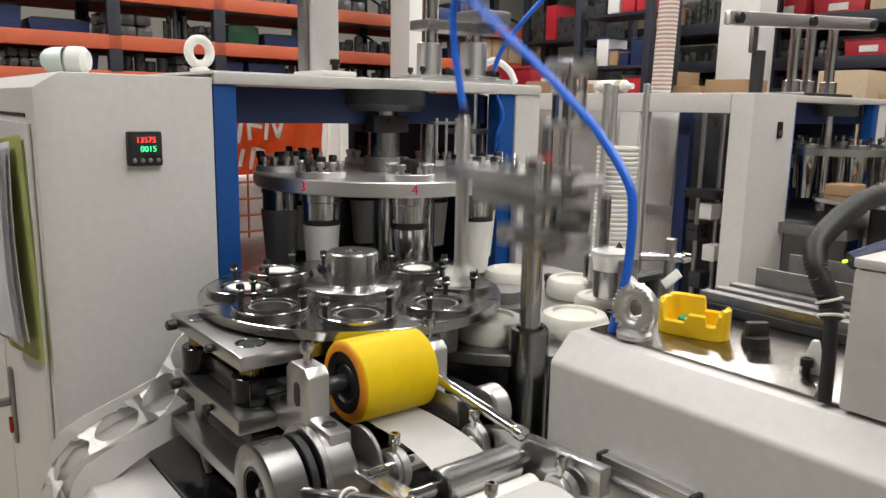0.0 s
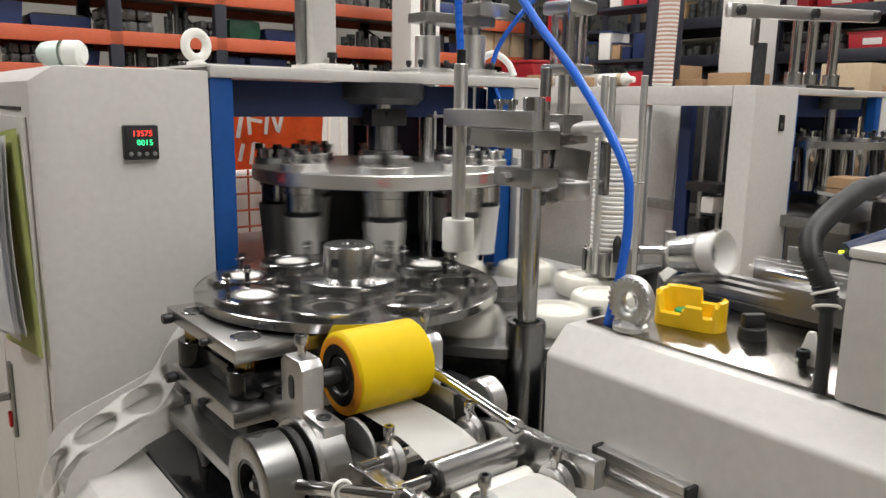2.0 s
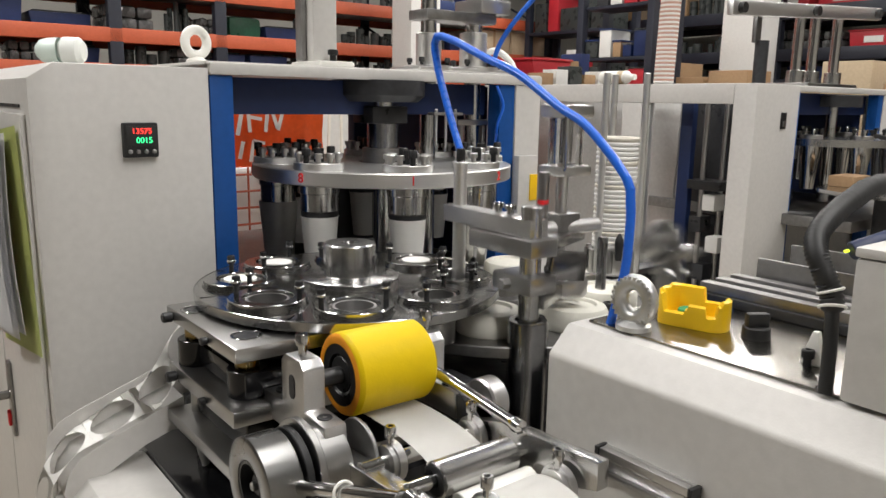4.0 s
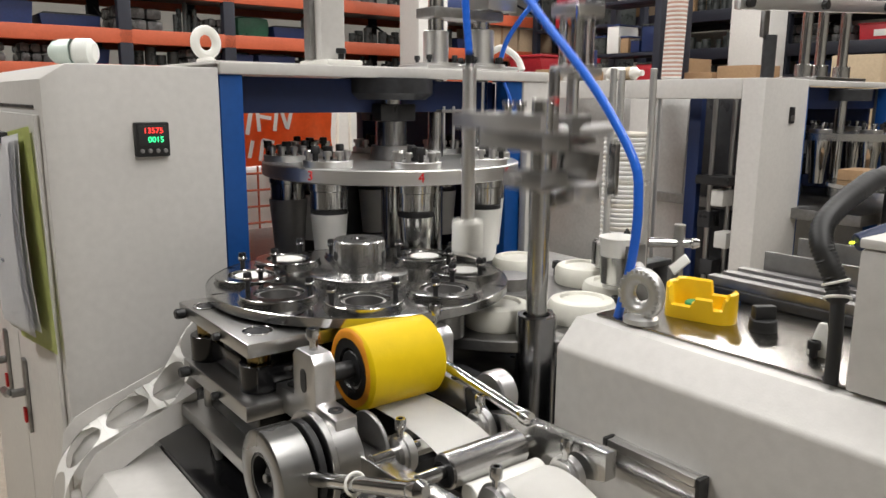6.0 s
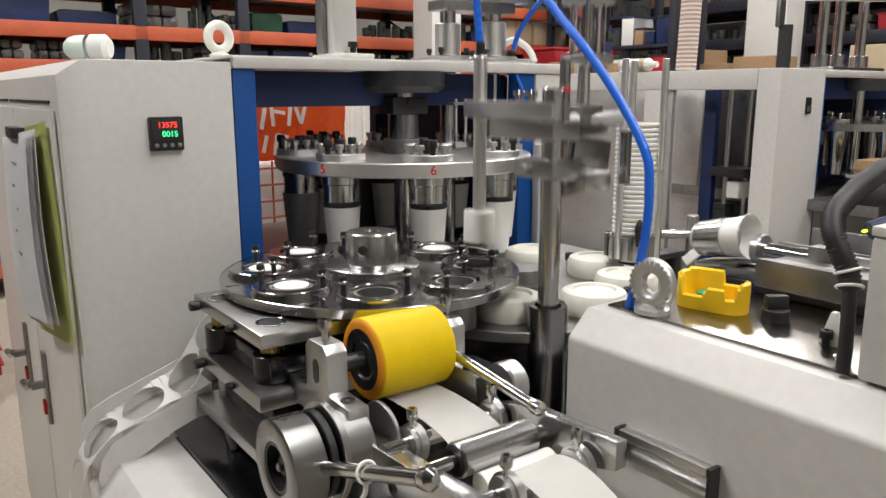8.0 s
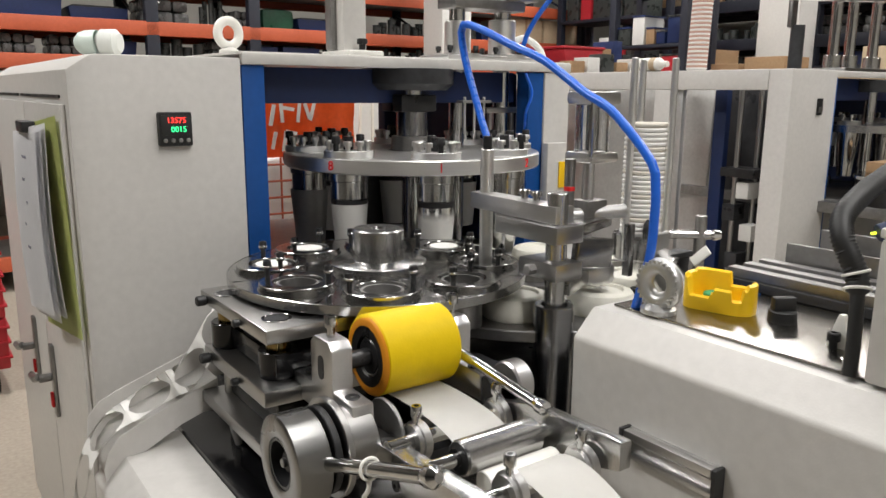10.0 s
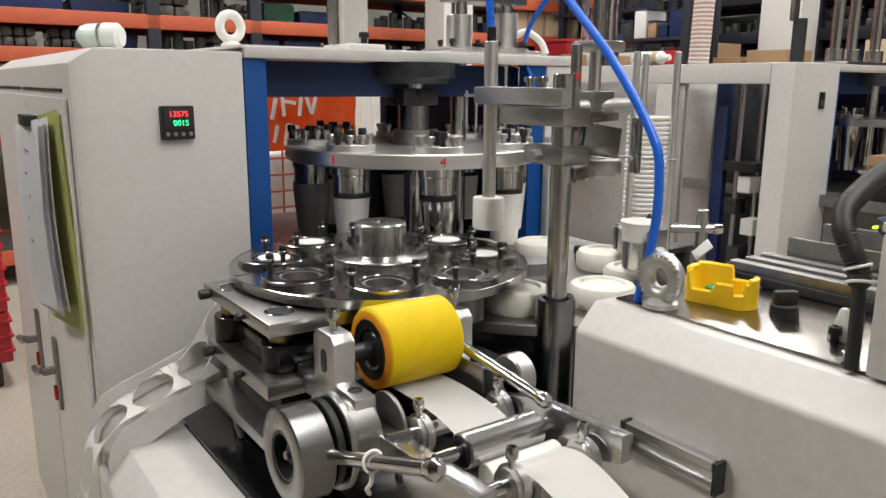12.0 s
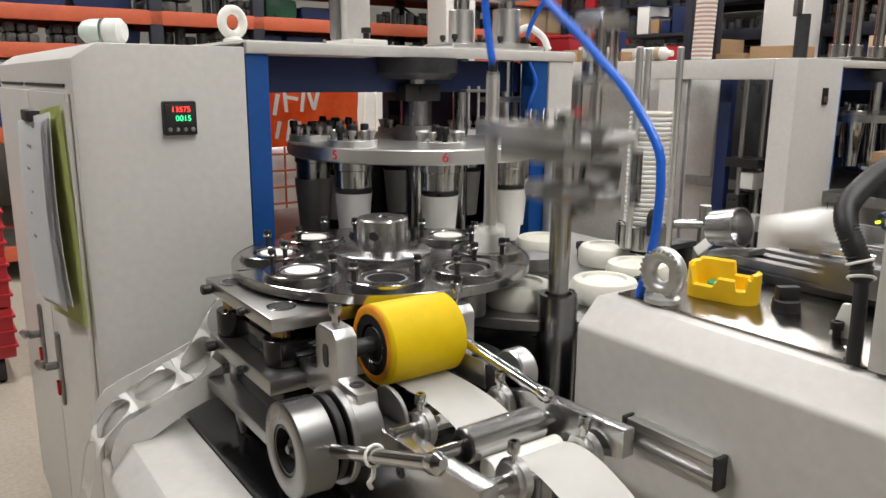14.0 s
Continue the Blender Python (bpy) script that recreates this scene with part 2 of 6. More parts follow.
# ---------------------------------------------------------------- the hall
def hall():
    single("floor", box((-7, -7, -0.2), (10, 8, 0)), FLOOR, "dusty beige concrete factory floor", "floor", kind="structure")
    single("wall_north", box((-7, 8, 0), (10, 8.2, 4.4)), WALLP, "cream plastered factory wall", "wall", kind="structure")
    single("wall_south", box((-7, -7.2, 0), (10, -7, 4.4)), WALLP, "cream plastered factory wall", "wall", kind="structure")
    single("wall_east", box((10, -7.2, 0), (10.2, 8.2, 4.4)), WALLP, "cream plastered factory wall", "wall", kind="structure")
    # never in view; kept dark so metal facing west reflects less light
    single("wall_west", box((-7.2, -7.2, 0), (-7, 8.2, 4.4)), DUSKY, "unseen wall, dark grey to deepen metal reflections", "wall", kind="structure")
    single("ceiling", box((-7.2, -7.2, 4.4), (10.2, 8.2, 4.6)), CEIL, "grey sheet factory ceiling", "ceiling", kind="structure")
    for lx, ly in LAMPS:
        t = thing("ceiling_light", (lx, ly, 4.16), "white linear ceiling light under the roof", "ceiling light", "ceiling lights")
        part("housing", box((lx - 0.17, ly - 1.15, 4.17), (lx + 0.17, ly + 1.15, 4.24), 0.01), WHITEP, t)
        part("diffuser", box((lx - 0.14, ly - 1.1, 4.135), (lx + 0.14, ly + 1.1, 4.168), 0.008), LAMP_W, t)
        for dy in (-0.8, 0.8):
            part("hanger", rod((lx, ly + dy, 4.23), (lx, ly + dy, 4.42), 0.006), DULL, t)


hall()


# ---------------------------------------------------------------- machine frames
def machine(dx, dy, first):
    """One cup machine's housing: control cabinet at its side and a portal over the turret."""
    o = Vector((dx, dy, 0))

    def B(lo, hi, bevel=0.004):
        return box(Vector(lo) + o, Vector(hi) + o, bevel)
    label = "cream painted cabinet frame with a blue portal on the concrete floor"
    t = thing("cup_machine_housing", (0.1 + dx, 0.6 + dy, 0), label, "machine", "cup machines")
    if first:
        prof = [(-0.153, 0.06), (0.170, 0.06), (0.170, 1.436), (-0.109, 1.436), (-0.153, 1.408)]
        part("cabinet_body", moved(prism(prof, "y", 0.0, 1.15, 0.004), Matrix.Translation(o)), PAINT, t)
        part("plinth", B((-0.14, 0.03, 0), (0.165, 1.12, 0.06)), BLACK, t)
        for ya, yb in ((0.03, 0.495), (0.505, 1.13)):
            door = part("door", B((-0.163, ya, 0.1), (-0.1525, yb, 1.345), 0.003), PAINT, t)
            for yy in ((0.42,) if ya < 0.5 else (0.70,)):
                h = part("door_handle", B((-0.172, yy - 0.016, 0.60), (-0.1625, yy + 0.016, 0.78), 0.004), DULL, door, "dark metal swing handle")
                bm = rod((-0.172 + dx, yy, 0.70), (-0.2 + dx, yy, 0.70), 0.010)
                sweep([(-0.2 + dx, yy, 0.705), (-0.205 + dx, yy + 0.02, 0.695), (-0.205 + dx, yy + 0.085, 0.685)], 0.009, 10, bm)
                part("lever", bm, DULL, door)
                part("red_tab", B((-0.178, yy - 0.008, 0.625), (-0.1715, yy + 0.010, 0.66), 0.002), RED, door, "red lock tab")
        for ya, yb in ((0.075, 0.60), (0.64, 1.1)):
            part("vent_slit", B((-0.1555, ya, 1.356), (-0.1525, yb, 1.362), 0), BLACK, t)
        # added out of view: a dark sheet for the turret rim to reflect
        part("unseen_dark_lining", B((0.1705, 0.06, 0.95), (0.1745, 1.1, 1.42), 0.001), NAVY, t, "unseen dark blue lining that darkens metal reflections")
    else:
        # a corner post, a sill and an open side that shows the inside
        part("corner_post", B((-0.153, -0.02, 0.06), (0.170, 0.078, 1.465), 0.006), PAINT, t)
        part("side_beam", B((-0.153, 0.0785, 1.385), (-0.06, 1.9, 1.465), 0.006), PAINT, t)
        part("side_sill", B((-0.153, 0.0785, 0.06), (-0.06, 1.9, 0.55), 0.006), PAINT, t)
        part("side_post", B((-0.153, 0.515, 0.55), (-0.06, 0.62, 1.385), 0.006), PAINT, t)
        part("side_frame", B((-0.135, 0.482, 0.55), (-0.115, 0.515, 1.385), 0.003), GALV, t)
        part("back_post", B((-0.153, 1.35, 0.55), (-0.06, 1.46, 1.385), 0.006), PAINT, t)
        part("inner_panel", B((0.15, 0.45, 0.2), (0.17, 1.9, 1.40), 0.003), GALV, t)
        # dark sheet standing in for the shade deep in the opening
        part("inner_shade_panel", B((0.15, 0.08, 0.2), (0.169, 0.449, 1.40), 0.003), SOOT, t)
        # blue post with its shade put into the colour
        part("inner_shaded_blue_post", B((0.005, 0.36, 0.2), (0.04, 0.42, 1.42), 0.004), NAVY, t)
        for yy, xx in ((0.30, 0.02), (0.245, 0.08)):
            part("guide_rod", rod(Vector((xx, yy, 0.3)) + o, Vector((xx, yy, 1.40)) + o, 0.011), STEEL, t)
        part("black_cross_block", B((-0.02, 0.19, 1.02), (0.1, 0.35, 1.06), 0.004), BLACK, t)
        for k, (zz, yy) in enumerate(((0.75, 0.22), (0.83, 0.31), (0.93, 0.25), (0.62, 0.28))):
            part("valve_block", B((0.0, yy - 0.03, zz), (0.08, yy + 0.03, zz + 0.07), 0.004), SOOT if k % 2 else WHITEP, t)
        bm = sweep(curve_points([Vector((0.13, 0.52, 0.95)) + o, Vector((0.12, 0.5, 1.32)) + o, Vector((0.1, 0.47, 1.35)) + o, Vector((0.12, 0.44, 1.0)) + o], 24), 0.006, 8)
        part("cable_loop", bm, GALV, t)
        part("switch_plate", B((0.035, -0.026, 1.29), (0.07, -0.0195, 1.355), 0.002), BLACK, t, "small black rocker switch plate")
        part("rocker", B((0.041, -0.031, 1.30), (0.064, -0.0255, 1.322), 0.002), DULL, t)
    z = 1.45 if first else 1.465
    x1 = 1.09
    # roof plate and its bent front lip
    part("roof", B((0.165 if first else 0.17, 0.0, z - 0.006), (x1, 1.2, z), 0.002), PAINT, t)
    part("front_lip", B((0.172, -0.004, z - 0.026), (x1, 0.0125, z - 0.002), 0.004), PAINT, t)
    part("portal_post", B((0.1725, 0.003, 0.2), (0.221, 0.05, z - 0.0265), 0.003), BLUE, t, "blue painted post")
    part("portal_post", B((0.945, 0.003, 0.2), (0.998, 0.05, z - 0.0265), 0.003), BLUE, t, "blue painted post")
    part("end_post", B((1.0, 0.0, 0.2), (x1, 0.09, z - 0.0265), 0.004), PAINT, t)
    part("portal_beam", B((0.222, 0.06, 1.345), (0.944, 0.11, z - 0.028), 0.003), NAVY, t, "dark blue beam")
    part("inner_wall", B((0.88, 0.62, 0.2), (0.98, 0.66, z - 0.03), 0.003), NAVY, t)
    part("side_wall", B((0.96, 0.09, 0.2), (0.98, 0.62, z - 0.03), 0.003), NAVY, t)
    part("base_cabinet", B((0.175, 0.06, 0.0), (1.05, 0.9, 0.93), 0.006), PAINT, t)
    part("table_plate", B((0.12, -0.30, 0.90), (1.15, 0.88, 0.945), 0.004), DULL, t)
    return t


machine(0, 0, True)
m2 = machine(2.5, 0.12, False)

# the first machine's lower base, under the feed
base = thing("press_stand", (0.45, -0.45, 0), "cream sheet-metal stand under the dies", "machine stand")
part("shell", box((0.03, -0.62, 0), (0.75, -0.02, 0.70), 0.006), PAINT, base)
part("scrap_cover", prism([(-0.205, 0.0), (-0.205, 0.745), (-0.165, 0.79), (-0.062, 0.79), (-0.062, 0.0)], "y", -0.66, -0.235, 0.006), PAINT, base, "folded cream sheet cover")
part("oil_tray", box((-0.0615, -0.66, 0.70), (0.028, -0.20, 0.796), 0.003), GLOSSB, base, "oily black tray")
part("deck", box((0.05, -0.64, 0.80), (0.85, -0.2, 0.84), 0.004), SOOT, base)
part("dark_casting", box((0.07, -0.60, 0.70), (0.70, -0.04, 0.80), 0.01), SOOT, base)


def counter():
    """The panel counter on the cabinet's face."""
    t = thing("panel_counter", (0.031, 0, 1.30), "black square panel counter with red and green digits", "counter")
    part("bezel", box((-0.001, -0.012, 1.266), (0.063, 0.01, 1.331), 0.004), BLACK, t)
    part("window", box((0.004, -0.0135, 1.287), (0.058, -0.0118, 1.325), 0.001), RUBBER, t)
    part("red_digits", moved(letters("13575", 0.0150), Matrix.Translation((0.032, -0.0142, 1.315)) @ pose(0, 0, 0, 90)), LED_RED, t, "glowing red digits")
    part("green_digits", moved(letters("0015", 0.0150), Matrix.Translation((0.036, -0.0142, 1.298)) @ pose(0, 0, 0, 90)), LED_GREEN, t, "glowing green digits")
    for k in range(4):
        x = 0.010 + k * 0.0145
        part("button", rod((x, -0.011, 1.277), (x, -0.0145, 1.277), 0.0042, 14), DULL, t)


counter()


def lifting_eye(x, y, z, size, mat, turn, label, knurl=False):
    t = thing("lifting_eye_bolt", (x, y, z), label, "eye bolt", "lifting eyes")
    d = Vector((math.cos(turn), math.sin(turn), 0))
    c = Vector((x, y, z + size * 0.62))
    r, k = size * 0.36, size * (0.175 if knurl else 0.145)
    pts = [c + r * (d * math.cos(a) + Vector((0, 0, 1.05)) * math.sin(a)) for a in [2 * math.pi * i / 40 for i in range(40)]]
    part("ring", sweep(pts, k, 14, closed=True), mat, t)
    part("collar", lathe((x, y, z), (x, y, z + size * 0.2), [(0, 0), (0, k * 2.1), (0.5, k * 2.1), (0.8, k * 1.5), (1, k * 1.1), (1, 0)], 24), mat, t)
    if knurl:
        for i in range(26):
            a = 2 * math.pi * i / 26
            p = c + (r + k * 0.55) * (d * math.cos(a) + Vector((0, 0, 1.05)) * math.sin(a)) - k * 0.75 * Vector((-math.sin(turn), math.cos(turn), 0))
            part("knurl", box(p - Vector((1, 1, 1)) * 0.0024, p + Vector((1, 1, 1)) * 0.0024, 0.0006), mat, t)
    return t


lifting_eye(0.205, 0.155, 1.4502, 0.070, NYLON, 0.15, "white painted lifting eye bolt on the cabinet roof")
lifting_eye(0.449, -0.843, 1.0668, 0.068, GALV, -1.5, "galvanised knurled lifting eye bolt on the steel cover", True)

# beacon on the cabinet roof
bc = thing("signal_beacon", (-0.06, 0.15, 1.437), "milky plastic signal beacon lying on the cabinet roof", "beacon")
part("base", rod((-0.062, 0.152, 1.463), (-0.026, 0.127, 1.463), 0.026, 28, edge=0.008), CLEAR, bc)
part("dome", lathe((-0.062, 0.152, 1.463), (-0.098, 0.177, 1.462), [(0, 0.025), (0.5, 0.0245), (0.8, 0.021), (1, 0.012), (1, 0)], 28), material("green_lit_lens", (0.70, 0.80, 0.74), 0.3, vary=0.02), bc, "faintly green beacon lens")


def clipboard():
    t = thing("clipboard", (-0.175, 0.24, 0.86), "lime green clipboard with loose papers hung on the cabinet door", "clipboard")
    u = Vector((-0.020, 0.25, 0)).normalized()
    n = Vector((-u.y, u.x, 0))
    o = Vector((-0.166, 0.052, 0))

    def sheet(a, b, z0, z1, skew, off, thick):
        bm = bmesh.new()
        rows = 14
        grid = []
        for i in range(rows + 1):
            f = i / rows
            z = z1 + (z0 - z1) * f
            bow = off + (0.010 * math.sin(f * 2.6) + 0.3 * (off - 0.008) * f) * (off > 0.008)
            grid.append([bm.verts.new(o + u * (w + skew * f * (-1)) + n * bow + Vector((0, 0, z - (w * 0.10)))) for w in (a, (a + b) / 2, b)])
        for r0, r1 in zip(grid, grid[1:]):
            for k in range(2):
                bm.faces.new((r0[k], r0[k + 1], r1[k + 1], r1[k]))
        made = bmesh.ops.solidify(bm, geom=bm.faces[:], thickness=thick)
        return bm
    part("board", sheet(0.0, 0.27, 0.905, 1.325, 0.05, 0.002, 0.003), LIME, t)
    part("paper", sheet(0.045, 0.25, 0.945, 1.315, 0.055, 0.010, 0.001), OFFICE_PAPER, t)
    part("paper", sheet(0.052, 0.255, 0.935, 1.312, 0.05, 0.016, 0.001), OFFICE_PAPER, t)
    part("paper", sheet(0.060, 0.26, 0.95, 1.312, 0.055, 0.024, 0.0008), OFFICE_PAPER, t)
    c = o + u * 0.16 + n * 0.02 + Vector((0, 0, 1.295))
    part("clip", box(c - Vector((0.012, 0.045, 0.006)), c + Vector((0.012, 0.045, 0.016)), 0.003), BLACK, t, "black spring clip")
    for k in range(5):
        p = o + u * (0.165 + 0.02 * (k % 2)) + n * (0.0285 + 0.0018 * k) + Vector((0, 0, 1.24 - 0.045 * k))
        part("text_bar", box(p - Vector((0.001, 0.03, 0.0025)), p + Vector((0.001, 0.03, 0.0025))), INK, t)


clipboard()


# ---------------------------------------------------------------- on and under the roof
def roof_columns():
    t = thing("press_column_pair", (0.84, 0.08, 1.45), "pair of polished press columns in flanged bushes on the roof", "press columns")
    part("flange", box((0.70, 0.02, 1.4502), (1.0, 0.15, 1.462), 0.005), RIM, t)
    for x, r, h in ((0.769, 0.032, 1.545), (0.915, 0.036, 1.555)):
        part("bush", lathe((x, 0.08, 1.455), (x, 0.08, h), [(0, r + 0.03), (0.12, r + 0.03), (0.14, r), (0.97, r), (1, r - 0.003), (1, 0)], 36), RIM, t)
        part("column", rod((x, 0.08, 0.95), (x, 0.08, 2.1), r * 0.62, 28), CHROME, t)
        for k in range(4):
            a = k * math.pi / 2 + 0.6
            part("screw", socket_screw((x + (r + 0.018) * math.cos(a), 0.08 + (r + 0.018) * math.sin(a), 1.462), (x + (r + 0.018) * math.cos(a), 0.08 + (r + 0.018) * math.sin(a), 1.485), 0.0075), BLACK, t)
    part("crosshead", box((0.735, 0.04, 1.575), (0.96, 0.12, 1.60), 0.004), DULL, t)
    part("clamp_block", box((0.89, 0.02, 1.60), (0.99, 0.13, 1.635), 0.005), ALU, t)
    t2 = thing("support_column", (0.46, 0.08, 1.45), "pale rectangular support column bolted on the roof", "column")
    part("column", box((0.435, 0.06, 1.4502), (0.495, 0.14, 2.0), 0.003), PAINT, t2)
    part("foot", box((0.425, 0.015, 1.4502), (0.515, 0.15, 1.462), 0.004), NYLON, t2)
    part("bolt", socket_screw((0.47, 0.035, 1.464), (0.47, 0.035, 1.488), 0.012), BLACK, t2)
    part("side_bar", box((0.422, 0.09, 1.464), (0.4345, 0.12, 2.0), 0.002), DULL, t2)


roof_columns()

T = Vector((0.62, 0.06, 0))          # turret axis
T_R, T_S = 0.310, 0.252              # rim radius, mandrel circle
T_A = -111.4                         # angle of the loading station
D = Vector((0.27, -0.365, 0))        # bottom disc axis
D_R, D_S, D_A = 0.262, 0.188, -119.0
E = Vector((0.60, -0.40, 0))         # curling disc axis
E_R, E_S = 0.30, 0.205


def turn_at(c, r, deg, z):
    return Vector((c.x + r * math.cos(radians(deg)), c.y + r * math.sin(radians(deg)), z))


def turret_head():
    t = thing("turret_drive_head", (T.x, T.y, 1.30), "black oily turret drive hanging under the roof", "drive head")
    part("cam_box", lathe((T.x, T.y + 0.02, 1.375), (T.x, T.y + 0.02, 1.425), [(0, 0), (0, 0.095), (0.3, 0.112), (1, 0.112), (1, 0)], 40), SOOT, t)
    part("shaft", rod((T.x, T.y, 0.95), (T.x, T.y, 1.40), 0.026, 28), CHROME, t)
    part("clamp", box((T.x - 0.055, T.y - 0.04, 1.325), (T.x + 0.045, T.y + 0.05, 1.365), 0.004), BLACK, t)
    part("collar", rod((T.x, T.y, 1.26), (T.x, T.y, 1.325), 0.038, 28), GUN, t)
    for k, x in enumerate((0.735, 0.765, 0.795)):
        part("air_line", rod((x, 0.0, 1.27), (x, 0.0, 1.36), 0.0035, 8), GALV, t)
    part("line_bracket", box((0.72, -0.012, 1.345), (0.81, 0.014, 1.352), 0.002), DULL, t)
    part("lifter", box((0.845, 0.05, 1.318), (0.98, 0.10, 1.332), 0.003), STEEL, t)
    for x in (0.875, 0.95):
        part("lifter_pin", rod((x, 0.075, 1.24), (x, 0.075, 1.332), 0.007), STEEL, t)
    part("back_plate", box((0.5, 0.32, 0.94), (0.94, 0.35, 1.20), 0.004), SOOT, t)
    part("vacuum_hose", sweep(curve_points([(0.93, 0.0, 1.42), (0.945, -0.01, 1.37), (0.935, 0.0, 1.32), (0.95, 0.02, 1.27)], 20), 0.004, 8), HOSE, t, "thin blue hose")


turret_head()


def mandrel_turret():
    t = thing("mandrel_turret", (T.x, T.y, 1.235), "bright steel indexing turret with eight numbered mandrels", "turret")
    part("rim", lathe((T.x, T.y, 1.219), (T.x, T.y, 1.251), [(0, 0.05), (0, T_R - 0.003), (0.08, T_R), (0.92, T_R), (1, T_R - 0.003), (1, 0.05), (0, 0.05)], 96), RIM, t)
    part("hub", lathe((T.x, T.y, 1.215), (T.x, T.y, 1.285), [(0, 0.03), (0, 0.075), (0.5, 0.075), (0.52, 0.052), (1, 0.05), (1, 0.03), (0, 0.03)], 40), DULL, t)
    for k in range(8):
        a = T_A + 45 * k
        n = (2 + k) % 8 + 1
        c = turn_at(T, T_S, a, 0)
        m = part("mandrel", lathe((c.x, c.y, 1.220), (c.x, c.y, 1.028), [(0, 0), (0, 0.044), (0.10, 0.044), (0.11, 0.041), (0.30, 0.041), (0.31, 0.037), (0.36, 0.037), (0.365, 0.0385), (0.98, 0.0285), (1, 0.027), (1, 0)], 40), CHROME, t)
        part("seal_ring", pipe((c.x, c.y, 1.160), (c.x, c.y, 1.148), 0.0405, 0.036, 36), BLACK, m, "black seal ring")
        part("clamp_ring", pipe((c.x, c.y, 1.251), (c.x, c.y, 1.266), 0.054, 0.025, 36), RIM, m)
        for j in range(10):
            p = turn_at(c, 0.043, a + j * 36, 0)
            part("screw", socket_screw((p.x, p.y, 1.266), (p.x, p.y, 1.287 if j % 5 else 1.298), 0.0095), SCREW if j % 5 else BLACK, m)
        part("nipple", rod((c.x, c.y, 1.266), (c.x, c.y, 1.296), 0.011, 16), BLACK, m)
        mk = turn_at(T, T_R + 0.0008, a - 0.5, 1.235)
        face = Matrix.Translation(mk) @ Matrix.Rotation(radians(a - 0.5 + 90), 4, "Z") @ Matrix.Rotation(radians(90), 4, "X")
        part("number_mark", moved(letters(str(n), 0.028, 0.0012), face), RED, t, "red painted number")
    return t


turret = mandrel_turret()


def turret_cups():
    cups = []
    for k in range(8):
        c = turn_at(T, T_S, T_A + 45 * k, 0)
        bm = lathe((c.x, c.y, 1.030), (c.x, c.y, 1.150), [(0.03, 0), (0.03, 0.0290), (0, 0.0295), (0, 0.0305), (0.985, 0.0405), (1, 0.0420), (1, 0.0395), (0.05, 0.0300), (0.05, 0)], 40)
        cups.append(part("paper_cup", bm, PAPER, turret, "white paper cup on a mandrel"))
    return cups


cups = turret_cups()

hc = turn_at(T, T_S, T_A - 45 * 2, 0)
heater = thing("heater_cup", (hc.x, hc.y, 0.93), "dull grey heater cup below the turret", "heater cup")
part("sleeve", lathe((hc.x, hc.y, 1.02), (hc.x, hc.y, 1.155), [(0, 0), (0, 0.034), (0.98, 0.045), (1, 0.044), (1, 0.042), (0.05, 0.031), (0.05, 0)], 40), GREY_CUP, heater)
part("stand", rod((hc.x, hc.y, 0.945), (hc.x, hc.y, 1.02), 0.018), SOOT, heater)
heater.location.z -= 0.012


